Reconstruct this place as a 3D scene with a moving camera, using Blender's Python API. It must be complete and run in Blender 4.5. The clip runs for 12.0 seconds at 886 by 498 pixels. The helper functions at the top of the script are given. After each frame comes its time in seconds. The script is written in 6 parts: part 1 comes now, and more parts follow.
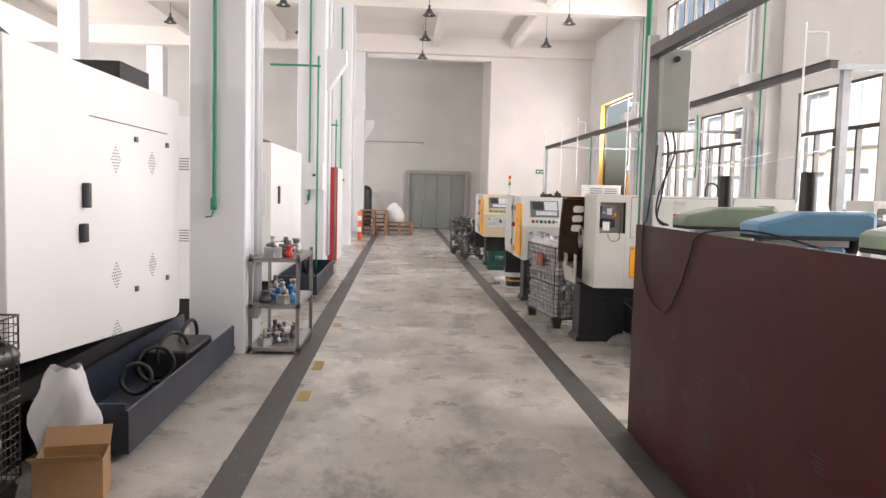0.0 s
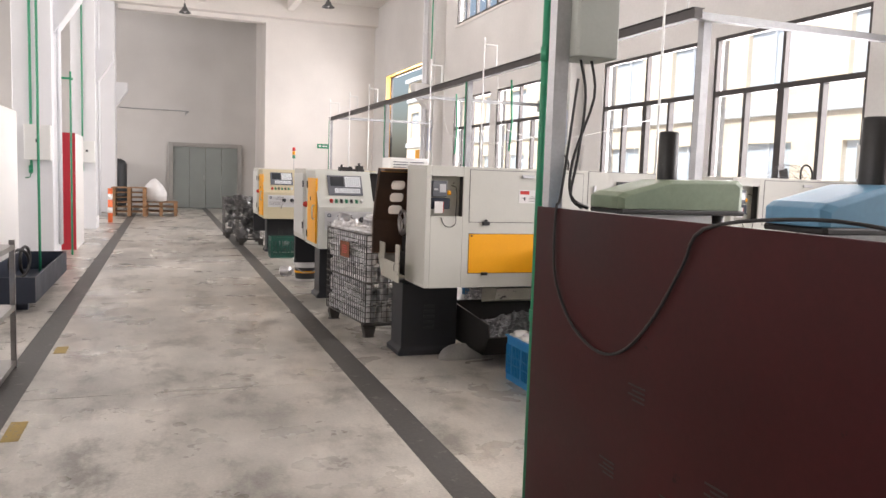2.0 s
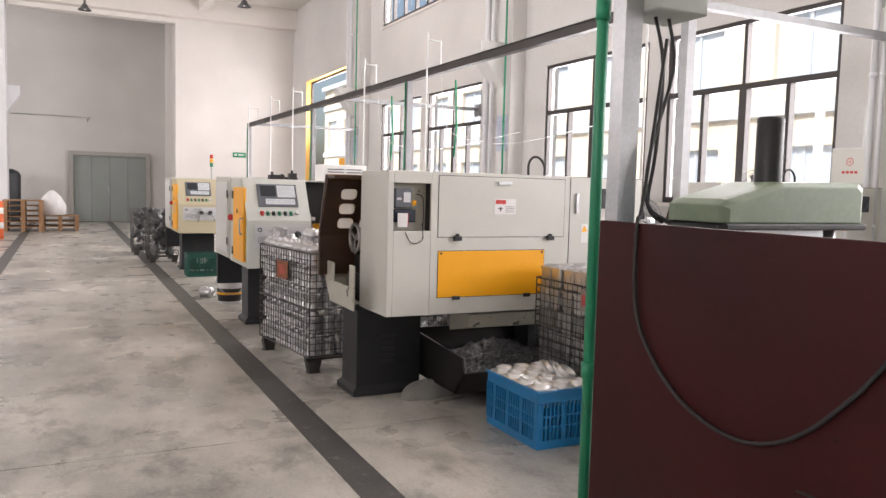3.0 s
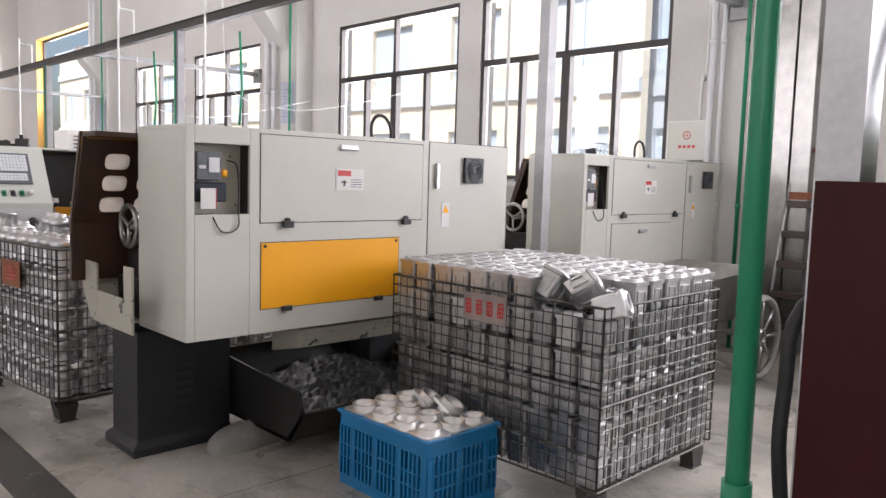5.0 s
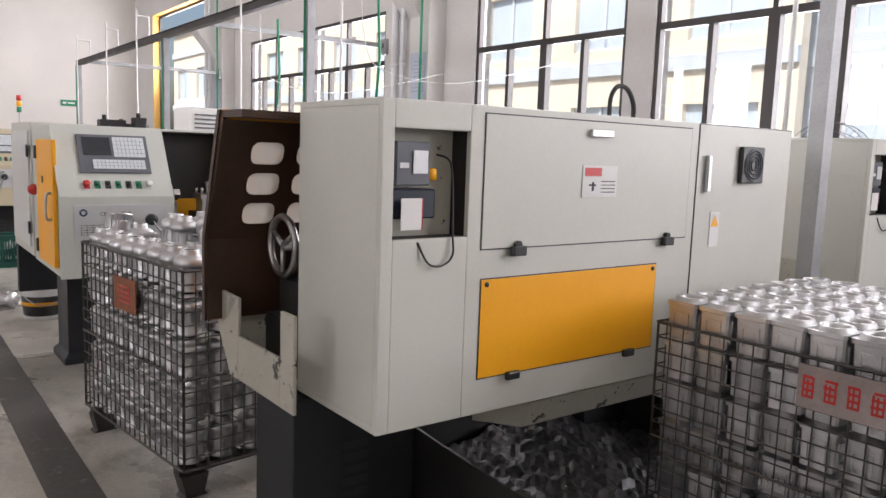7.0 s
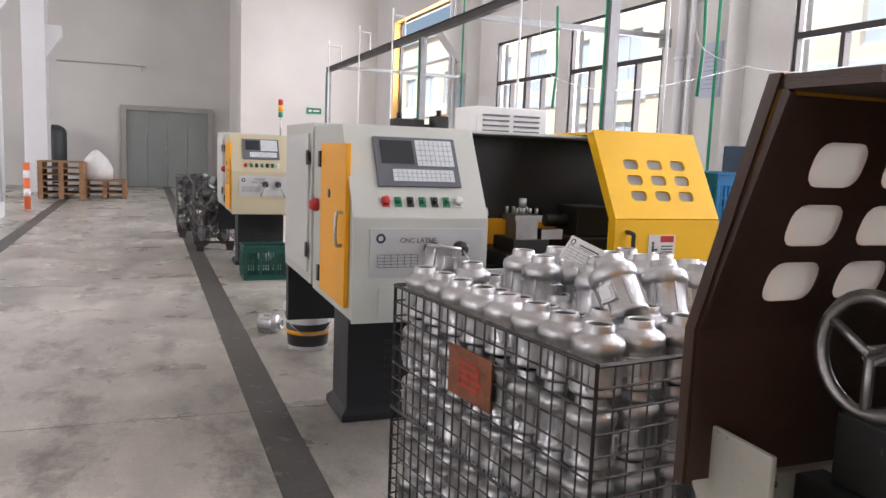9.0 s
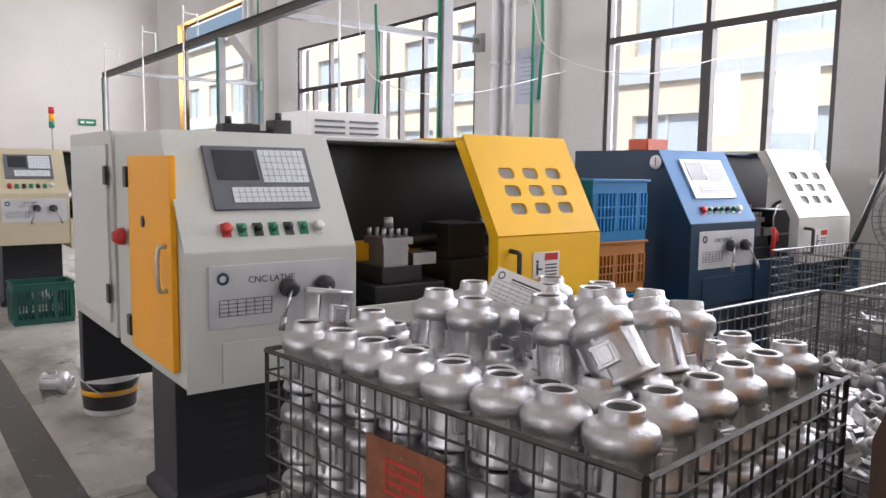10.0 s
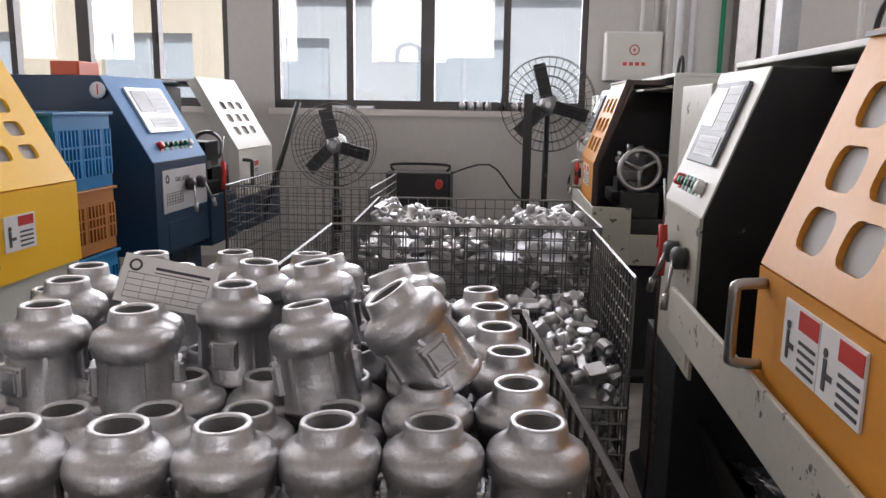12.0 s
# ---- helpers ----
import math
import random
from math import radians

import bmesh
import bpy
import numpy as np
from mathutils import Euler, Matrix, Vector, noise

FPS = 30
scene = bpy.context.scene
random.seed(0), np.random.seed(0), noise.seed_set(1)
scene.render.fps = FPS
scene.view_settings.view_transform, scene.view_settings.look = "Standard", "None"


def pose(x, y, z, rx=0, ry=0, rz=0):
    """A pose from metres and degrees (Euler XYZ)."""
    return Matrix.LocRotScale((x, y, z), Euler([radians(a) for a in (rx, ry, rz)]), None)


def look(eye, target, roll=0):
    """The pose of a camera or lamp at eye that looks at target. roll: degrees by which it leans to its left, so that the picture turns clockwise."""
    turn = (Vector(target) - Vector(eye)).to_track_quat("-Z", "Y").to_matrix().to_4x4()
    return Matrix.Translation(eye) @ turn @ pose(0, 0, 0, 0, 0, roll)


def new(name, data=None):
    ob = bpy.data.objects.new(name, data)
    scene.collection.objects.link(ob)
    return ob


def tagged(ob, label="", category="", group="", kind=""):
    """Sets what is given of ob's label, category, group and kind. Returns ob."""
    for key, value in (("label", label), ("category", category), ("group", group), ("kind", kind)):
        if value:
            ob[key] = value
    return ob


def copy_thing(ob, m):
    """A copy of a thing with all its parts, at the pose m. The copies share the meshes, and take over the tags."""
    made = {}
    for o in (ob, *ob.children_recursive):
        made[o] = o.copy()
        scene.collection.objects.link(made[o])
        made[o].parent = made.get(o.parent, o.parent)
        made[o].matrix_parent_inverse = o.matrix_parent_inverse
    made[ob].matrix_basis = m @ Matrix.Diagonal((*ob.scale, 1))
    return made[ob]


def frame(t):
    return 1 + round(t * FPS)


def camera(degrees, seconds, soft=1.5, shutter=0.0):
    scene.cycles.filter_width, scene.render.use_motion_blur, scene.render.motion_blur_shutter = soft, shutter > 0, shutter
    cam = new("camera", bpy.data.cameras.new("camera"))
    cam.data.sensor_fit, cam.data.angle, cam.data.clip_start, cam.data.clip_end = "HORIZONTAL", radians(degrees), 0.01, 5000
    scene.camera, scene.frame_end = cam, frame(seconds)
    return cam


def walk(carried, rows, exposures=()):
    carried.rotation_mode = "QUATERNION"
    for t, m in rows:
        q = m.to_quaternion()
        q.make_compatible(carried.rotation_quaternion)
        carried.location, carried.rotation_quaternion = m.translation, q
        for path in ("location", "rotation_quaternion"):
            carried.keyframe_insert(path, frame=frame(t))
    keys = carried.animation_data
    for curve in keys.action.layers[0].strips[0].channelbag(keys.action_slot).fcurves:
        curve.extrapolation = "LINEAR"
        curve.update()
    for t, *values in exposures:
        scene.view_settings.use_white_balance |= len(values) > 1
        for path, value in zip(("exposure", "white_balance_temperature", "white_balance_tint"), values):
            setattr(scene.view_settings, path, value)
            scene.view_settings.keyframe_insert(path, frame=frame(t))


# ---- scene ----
cam = camera(60.1, 12.0)
PATH = [
    (0, (0.193, 0.266, 1.581), (0.305, 2.257, 1.431), 1.4),
    (0.5, (0.276, 0.777, 1.554), (0.535, 2.752, 1.384), 0.9),
    (1, (0.3, 1.315, 1.542), (0.702, 3.266, 1.354), 1.7),
    (1.5, (0.303, 1.823, 1.533), (0.886, 3.726, 1.336), 1.5),
    (2, (0.285, 2.333, 1.509), (0.966, 4.204, 1.32), 1.9),
    (2.5, (0.27, 2.875, 1.5), (1.048, 4.708, 1.321), 1.8),
    (2.7, (0.284, 3.073, 1.498), (1.105, 4.889, 1.327), 1.6),
    (4.3, (0.515, 4.336, 1.361), (1.702, 5.938, 1.206), 2.0),
    (4.5, (0.564, 4.473, 1.385), (1.814, 6.024, 1.21), 1.9),
    (5, (0.683, 4.774, 1.389), (2.065, 6.208, 1.205), 1.7),
    (5.5, (0.862, 5.061, 1.39), (2.311, 6.425, 1.195), 1.7),
    (6, (0.948, 5.389, 1.407), (2.398, 6.751, 1.2), 1.8),
    (6.5, (0.998, 5.742, 1.411), (2.353, 7.197, 1.192), 1.6),
    (7, (1.047, 6.127, 1.449), (2.237, 7.714, 1.197), 2.0),
    (7.5, (1.042, 6.536, 1.446), (2.052, 8.244, 1.195), 2.2),
    (9.3, (1.052, 7.862, 1.418), (1.768, 9.713, 1.165), 2.2),
    (9.5, (1.048, 8.01, 1.43), (1.838, 9.831, 1.184), 2.3),
    (10, (1.089, 8.381, 1.413), (2.276, 9.977, 1.201), 0.8),
    (10.5, (1.179, 8.675, 1.4), (2.79, 9.836, 1.163), -0.1),
    (11, (1.187, 8.894, 1.412), (3.028, 9.616, 1.112), -0.7),
    (11.5, (1.128, 9.097, 1.433), (3.062, 9.459, 1.07), -1.5),
    (12, (1.147, 9.241, 1.415), (3.105, 9.409, 1.046), 0.9),
]
walk(cam, [(t, look(eye, target, roll)) for t, eye, target, roll in PATH], [(0, .15, 6480, 10), (2.7, .15, 6450, 10), (4.3, .05, 6150, 10), (6, -.02, 6150, 10), (7.5, -.15, 6200, 10), (9.5, -.08, 6050, 10), (10.5, -.35, 6000, 10), (12, -.62, 6200, 10)])

# ---------------------------------------------------------------- world and light
world = bpy.data.worlds.new("sky")
scene.world = world
world.use_nodes = True
wn = world.node_tree
sky = wn.nodes.new("ShaderNodeTexSky")
sky.sky_type, sky.sun_disc = "NISHITA", False
sky.sun_elevation, sky.sun_rotation = radians(50), radians(-70)
sky.air_density, sky.dust_density, sky.ozone_density = 1.0, 4.0, 1.0
wn.links.new(sky.outputs[0], wn.nodes["Background"].inputs[0])
wn.nodes["Background"].inputs[1].default_value = 0.15

sun = new("sun", bpy.data.lights.new("sun", "SUN"))
sun.data.energy, sun.data.angle, sun.data.color = 5.0, radians(3), (1.0, 0.96, 0.9)
sun.matrix_world = look((-20, 4, 24), (0, 11, 0))


def window_light(name, x, y0, y1, z0, z1, inward, power):
    """Daylight that enters through an opening in a long wall."""
    lamp = new(name, bpy.data.lights.new(name, "AREA"))
    lamp.data.shape, lamp.data.size, lamp.data.size_y = "RECTANGLE", y1 - y0, z1 - z0
    lamp.data.energy, lamp.data.color = power, (1.0, 0.925, 0.935)
    c = ((x, (y0 + y1) / 2, (z0 + z1) / 2))
    lamp.matrix_world = Matrix.Translation(c) @ Euler((radians(90), 0, radians(90 * inward))).to_matrix().to_4x4()
    return lamp


WALL_X, SILL, TRANSOM, HEAD = 7.38, 1.375, 2.76, 3.52
# The bays before y 7 are never seen; their windows and lamps are assumed.
LOW_WINDOWS = [(1.2, 3.6), (4.0, 6.2), (8.67, 11.18), (11.55, 14.02), (16.2, 18.6), (18.95, 21.35)]
HIGH_Z = (5.4, 6.75)
HIGH_WINDOWS = [(1.2, 6.2), (8.67, 14.02), (16.2, 21.35)]
for a, b in LOW_WINDOWS:
    window_light("daylight", WALL_X + 0.16, a, b, SILL + .07, HEAD, 1, 190)
for a, b in HIGH_WINDOWS:
    window_light("daylight", WALL_X + 0.16, a, b, HIGH_Z[0], HIGH_Z[1], 1, 330)
window_light("daylight", WALL_X + 0.3, 23.8, 27.9, 2.9, 4.8, 1, 260)
for a in (-4, 3, 10, 17, 24):
    window_light("daylight", -15.9, a, a + 4.6, 3.0, 5.6, -1, 640)


# ---------------------------------------------------------------- mesh helpers
class Geo:
    """Collects vertices and faces for one mesh."""

    def __init__(self):
        self.v, self.f, self.smooth = [], [], []

    def add(self, verts, faces, smooth=False, m=None):
        n = len(self.v)
        self.v += [tuple(m @ Vector(p)) if m else tuple(p) for p in verts]
        self.f += [tuple(n + i for i in f) for f in faces]
        self.smooth += [smooth] * len(faces)
        return self

    def box(self, x0, y0, z0, x1, y1, z1, m=None, c=0.0):
        """A box; c chamfers its upright edges."""
        if c <= 0:
            v = [(x, y, z) for z in (z0, z1) for x, y in ((x0, y0), (x1, y0), (x1, y1), (x0, y1))]
            return self.add(v, [(3, 2, 1, 0), (4, 5, 6, 7), (0, 1, 5, 4), (1, 2, 6, 5), (2, 3, 7, 6), (3, 0, 4, 7)], False, m)
        ring = lambda k: [(x0 + k, y0), (x1 - k, y0), (x1, y0 + k), (x1, y1 - k), (x1 - k, y1), (x0 + k, y1), (x0, y1 - k), (x0, y0 + k)]
        inner = [(x0 + c, y0 + c * .4), (x1 - c, y0 + c * .4), (x1 - c * .4, y0 + c), (x1 - c * .4, y1 - c), (x1 - c, y1 - c * .4), (x0 + c, y1 - c * .4), (x0 + c * .4, y1 - c), (x0 + c * .4, y0 + c)]
        loops = [[(x, y, z0) for x, y in inner], [(x, y, z0 + c * .5) for x, y in ring(c)], [(x, y, z1 - c * .5) for x, y in ring(c)], [(x, y, z1) for x, y in inner]]
        return self.loft(loops, m=m)

    def loft(self, loops, cap=True, smooth=False, m=None, closed=False):
        k = len(loops[0])
        v = [p for lp in loops for p in lp]
        f = []
        n = len(loops)
        for i in range(n if closed else n - 1):
            for j in range(k):
                f.append((i * k + j, i * k + (j + 1) % k, (i + 1) % n * k + (j + 1) % k, (i + 1) % n * k + j))
        self.add(v, f, smooth, m)
        if cap and not closed:
            b = len(self.v) - len(v)
            self.f += [tuple(b + j for j in reversed(range(k))), tuple(b + (n - 1) * k + j for j in range(k))]
            self.smooth += [False, False]
        return self

    def prism(self, poly, axis, a, b, m=None):
        """poly in the two other axes (x: y,z; y: x,z; z: x,y), drawn out from a to b."""
        put = {"x": lambda p, t: (t, p[0], p[1]), "y": lambda p, t: (p[0], t, p[1]), "z": lambda p, t: (p[0], p[1], t)}[axis]
        return self.loft([[put(p, a) for p in poly], [put(p, b) for p in poly]], m=m)

    def rod(self, p, q, r, n=6, m=None, r2=None):
        p, q = Vector(p), Vector(q)
        d = (q - p).normalized()
        u = d.orthogonal().normalized()
        w = d.cross(u)
        r2 = r if r2 is None else r2
        lp = lambda c, rr: [c + (u * math.cos(2 * math.pi * (i + .5) / n) + w * math.sin(2 * math.pi * (i + .5) / n)) * rr for i in range(n)]
        return self.loft([lp(p, r), lp(q, r2)], smooth=n > 5, m=m)

    def tube(self, pts, r, n=6, m=None):
        """A bent tube through pts."""
        pts = [Vector(p) for p in pts]
        if len(pts) > 3:
            ext = [pts[0]] + pts + [pts[-1]]
            fine = []
            for a, b, c, d in zip(ext, ext[1:], ext[2:], ext[3:]):
                for k in range(4):
                    s = k / 4
                    fine.append(.5 * (2 * b + (c - a) * s + (2 * a - 5 * b + 4 * c - d) * s * s + (3 * b - a - 3 * c + d) * s ** 3))
            pts = fine + [pts[-1]]
        loops, u = [], None
        for i, p in enumerate(pts):
            d = (pts[min(i + 1, len(pts) - 1)] - pts[max(i - 1, 0)]).normalized()
            u = d.orthogonal().normalized() if u is None else (u - d * u.dot(d)).normalized()
            w = d.cross(u)
            loops.append([p + (u * math.cos(2 * math.pi * k / n) + w * math.sin(2 * math.pi * k / n)) * r for k in range(n)])
        return self.loft(loops, smooth=True, m=m)

    def turned(self, prof, n=20, m=None, closed=False, smooth=True):
        """Profile of (radius, height) turned round z."""
        loops = [[(r * math.cos(2 * math.pi * k / n), r * math.sin(2 * math.pi * k / n), z) for k in range(n)] for r, z in prof]
        return self.loft(loops, cap=not closed, smooth=smooth, m=m, closed=closed)

    def ring(self, R, r, n=24, k=6, m=None):
        return self.turned([(R + r * math.cos(2 * math.pi * i / k), r * math.sin(2 * math.pi * i / k)) for i in range(k)], n, m, closed=True)

    def panel(self, w, h, holes, th, m=None, corner=0.3):
        """A sheet in the x, y plane from 0,0 to w,h, th thick in z, with holes (x0, y0, x1, y1) in a grid."""
        xs = sorted({0, w, *[a for q in holes for a in (q[0], q[2])]})
        ys = sorted({0, h, *[a for q in holes for a in (q[1], q[3])]})
        cut = [(q[0], q[1]) for q in holes]
        for x0, x1 in zip(xs, xs[1:]):
            for y0, y1 in zip(ys, ys[1:]):
                if (x0, y0) not in cut:
                    self.box(x0, y0, 0, x1, y1, th, m)
                    continue
                c = corner * min(x1 - x0, y1 - y0)
                for cx, cy, sx, sy in ((x0, y0, 1, 1), (x1, y0, -1, 1), (x1, y1, -1, -1), (x0, y1, 1, -1)):
                    arc = [(cx + sx * c * (1 - math.sin(t)), cy + sy * c * (1 - math.cos(t))) for t in (0, .52, 1.05, 1.571)]
                    poly = [(cx, cy)] + arc
                    self.prism(poly if sx * sy < 0 else poly[::-1], "z", 0, th, m)
        return self


def mesh_of(name, geo, material, bevel=0.0):
    me = bpy.data.meshes.new(name)
    me.from_pydata(geo.v, [], geo.f)
    me.polygons.foreach_set("use_smooth", geo.smooth)
    me.materials.append(material)
    bm = bmesh.new()
    bm.from_mesh(me)
    bmesh.ops.recalc_face_normals(bm, faces=bm.faces)
    if bevel:
        sharp = [e for e in bm.edges if len(e.link_faces) == 2 and e.calc_face_angle() > 0.6]
        bmesh.ops.bevel(bm, geom=sharp, offset=bevel, segments=2, affect="EDGES", profile=0.6)
    bm.to_mesh(me)
    bm.free()
    return me


def part(name, geo, material, parent=None, label="", bevel=0.0):
    ob = new(name, mesh_of(name, geo, material, bevel))
    ob.parent = parent
    if label:
        tagged(ob, label)
    return ob


def thing(name, label, category, m=None, group="", kind=""):
    """An empty at the base of a thing."""
    ob = new(name)
    ob.empty_display_size = 0.1
    if m is not None:
        ob.matrix_basis = m
    return tagged(ob, label, category, group, kind)


def solid(name, geo, material, label, category, bevel=0.0, m=None, group="", kind=""):
    """A thing that is one mesh."""
    ob = tagged(part(name, geo, material, None, "", bevel), label, category, group, kind)
    if m is not None:
        ob.matrix_basis = m
    return ob


def words(name, text, size, material, parent, m, depth=0.0006, label=""):
    """Lettering as a mesh, lying in the x, y plane of m."""
    cu = bpy.data.curves.new(name, "FONT")
    cu.body, cu.size, cu.extrude, cu.align_x, cu.align_y, cu.resolution_u = text, size, depth, "CENTER", "CENTER", 2
    tmp = bpy.data.objects.new(name, cu)
    me = bpy.data.meshes.new_from_object(tmp)
    bpy.data.objects.remove(tmp)
    me.materials.append(material)
    ob = new(name, me)
    ob.parent, ob.matrix_basis = parent, m
    if label:
        tagged(ob, label)
    return ob


# ---------------------------------------------------------------- materials
def node_mat(name):
    ma = bpy.data.materials.new(name)
    ma.use_nodes = True
    nt = ma.node_tree
    return ma, nt, nt.nodes["Principled BSDF"]


def surface(name, color, rough=0.5, metal=0.0, vary=0.12, scale=3.0, fine=60.0, bump=0.05, wear=None, wear_amount=0.0, spread=0.15, per_object=0.0):
    """Paint, metal or plaster: large blotches, fine grain, optional worn spots of another colour."""
    ma, nt, bs = node_mat(name)
    N, L = nt.nodes.new, nt.links.new
    co = N("ShaderNodeTexCoord")
    big, small = N("ShaderNodeTexNoise"), N("ShaderNodeTexNoise")
    big.inputs["Scale"].default_value, big.inputs["Detail"].default_value = scale, 6
    small.inputs["Scale"].default_value, small.inputs["Detail"].default_value = fine, 4
    geo = N("ShaderNodeNewGeometry")
    for t in (big, small):
        L(geo.outputs["Position"], t.inputs["Vector"])
    mixv = N("ShaderNodeMath")
    mixv.operation = "MULTIPLY_ADD"
    L(big.outputs["Fac"], mixv.inputs[0])
    mixv.inputs[1].default_value = 0.7
    sc = N("ShaderNodeMath")
    sc.operation = "MULTIPLY"
    L(small.outputs["Fac"], sc.inputs[0])
    sc.inputs[1].default_value = 0.3
    L(sc.outputs[0], mixv.inputs[2])
    ramp = N("ShaderNodeMapRange")
    ramp.inputs["From Min"].default_value, ramp.inputs["From Max"].default_value = 0.3, 0.7
    ramp.inputs["To Min"].default_value, ramp.inputs["To Max"].default_value = 1 - vary, 1 + vary * .6
    L(mixv.outputs[0], ramp.inputs["Value"])
    last = ramp.outputs[0]
    if per_object:
        info = N("ShaderNodeObjectInfo")
        po = N("ShaderNodeMapRange")
        po.inputs["To Min"].default_value, po.inputs["To Max"].default_value = 1 - per_object, 1 + per_object * .5
        L(info.outputs["Random"], po.inputs["Value"])
        mu = N("ShaderNodeMath")
        mu.operation = "MULTIPLY"
        L(last, mu.inputs[0])
        L(po.outputs[0], mu.inputs[1])
        last = mu.outputs[0]
    tint = N("ShaderNodeMix")
    tint.data_type, tint.blend_type = "RGBA", "MULTIPLY"
    tint.inputs["Factor"].default_value = 1
    tint.inputs["A"].default_value = (*color, 1)
    L(last, tint.inputs["B"])
    out = tint.outputs["Result"]
    rr = N("ShaderNodeMapRange")
    rr.inputs["To Min"].default_value, rr.inputs["To Max"].default_value = max(0.03, rough - spread), min(1, rough + spread)
    L(big.outputs["Fac"], rr.inputs["Value"])
    L(rr.outputs[0], bs.inputs["Roughness"])
    if wear:
        chips = N("ShaderNodeTexNoise")
        chips.inputs["Scale"].default_value, chips.inputs["Detail"].default_value, chips.inputs["Roughness"].default_value = scale * 4, 8, .65
        L(geo.outputs["Position"], chips.inputs["Vector"])
        th = N("ShaderNodeMapRange")
        th.inputs["From Min"].default_value, th.inputs["From Max"].default_value = 0.70 - wear_amount, 0.74 - wear_amount
        L(chips.outputs["Fac"], th.inputs["Value"])
        wm = N("ShaderNodeMix")
        wm.data_type = "RGBA"
        L(th.outputs[0], wm.inputs["Factor"])
        L(out, wm.inputs["A"])
        wm.inputs["B"].default_value = (*wear, 1)
        out = wm.outputs["Result"]
    L(out, bs.inputs["Base Color"])
    bs.inputs["Metallic"].default_value = metal
    if bump:
        bp = N("ShaderNodeBump")
        bp.inputs["Strength"].default_value, bp.inputs["Distance"].default_value = bump, 0.01
        L(mixv.outputs[0], bp.inputs["Height"])
        L(bp.outputs[0], bs.inputs["Normal"])
    return ma


def concrete_floor():
    ma, nt, bs = node_mat("worn_concrete")
    N, L = nt.nodes.new, nt.links.new
    geo = N("ShaderNodeNewGeometry")

    def noise_tex(scale, detail, rough=.55, stretch=None, distort=0.0):
        t = N("ShaderNodeTexNoise")
        t.inputs["Scale"].default_value, t.inputs["Detail"].default_value = scale, detail
        t.inputs["Roughness"].default_value, t.inputs["Distortion"].default_value = rough, distort
        if stretch:
            mp = N("ShaderNodeMapping")
            mp.inputs["Scale"].default_value = stretch
            L(geo.outputs["Position"], mp.inputs["Vector"])
            L(mp.outputs[0], t.inputs["Vector"])
        else:
            L(geo.outputs["Position"], t.inputs["Vector"])
        return t.outputs["Fac"]

    def ramp(fac, stops):
        r = N("ShaderNodeValToRGB")
        r.color_ramp.elements[0].position, r.color_ramp.elements[0].color = stops[0][0], (*stops[0][1], 1)
        r.color_ramp.elements[1].position, r.color_ramp.elements[1].color = stops[-1][0], (*stops[-1][1], 1)
        for p, c in stops[1:-1]:
            r.color_ramp.elements.new(p).color = (*c, 1)
        L(fac, r.inputs[0])
        return r.outputs[0]

    patch = ramp(noise_tex(.9, 9, .66, (1.0, .6, 1), .05), [(.28, (.22, .21, .19)), (.42, (.37, .355, .32)), (.56, (.54, .51, .46)), (.74, (.68, .64, .575))])
    grime = ramp(noise_tex(1.9, 10, .72, (1.2, .7, 1), .1), [(.36, (.30, .29, .28)), (.50, (1, 1, 1))])
    grain = ramp(noise_tex(55, 5, .7), [(.3, (.82, .82, .82)), (.7, (1.1, 1.1, 1.1))])
    spots = ramp(noise_tex(9, 6, .75), [(.28, (.45, .44, .43)), (.36, (1, 1, 1))])
    out = patch
    for k, f in ((grime, .75), (grain, 1), (spots, .6)):
        m = N("ShaderNodeMix")
        m.data_type, m.blend_type = "RGBA", "MULTIPLY"
        m.inputs["Factor"].default_value = f
        L(out, m.inputs["A"])
        L(k, m.inputs["B"])
        out = m.outputs["Result"]
    L(out, bs.inputs["Base Color"])
    rr = N("ShaderNodeMapRange")
    rr.inputs["To Min"].default_value, rr.inputs["To Max"].default_value = .14, .46
    L(noise_tex(1.6, 5), rr.inputs["Value"])
    L(rr.outputs[0], bs.inputs["Roughness"])
    bp = N("ShaderNodeBump")
    bp.inputs["Strength"].default_value, bp.inputs["Distance"].default_value = .12, .01
    L(noise_tex(38, 6, .7), bp.inputs["Height"])
    L(bp.outputs[0], bs.inputs["Normal"])
    return ma


def glass(name, tint=(1, 1, 1), rough=0.0):
    ma, nt, bs = node_mat(name)
    mixer, clear, gloss = (nt.nodes.new(k) for k in ("ShaderNodeMixShader", "ShaderNodeBsdfTransparent", "ShaderNodeBsdfGlossy"))
    clear.inputs[0].default_value = (*tint, 1)
    gloss.inputs["Roughness"].default_value = rough
    mixer.inputs[0].default_value = .06
    nt.links.new(clear.outputs[0], mixer.inputs[1])
    nt.links.new(gloss.outputs[0], mixer.inputs[2])
    nt.links.new(mixer.outputs[0], nt.nodes["Material Output"].inputs[0])
    return ma


def cloudy(name, color):
    """Scratched plastic sheet that passes diffuse light."""
    ma, nt, bs = node_mat(name)
    mixer, tr = nt.nodes.new("ShaderNodeMixShader"), nt.nodes.new("ShaderNodeBsdfTranslucent")
    bs.inputs["Base Color"].default_value, bs.inputs["Roughness"].default_value = (*color, 1), .3
    tr.inputs[0].default_value = (.9, .88, .84, 1)
    mixer.inputs[0].default_value = .6
    nt.links.new(bs.outputs[0], mixer.inputs[1])
    nt.links.new(tr.outputs[0], mixer.inputs[2])
    nt.links.new(mixer.outputs[0], nt.nodes["Material Output"].inputs[0])
    return ma


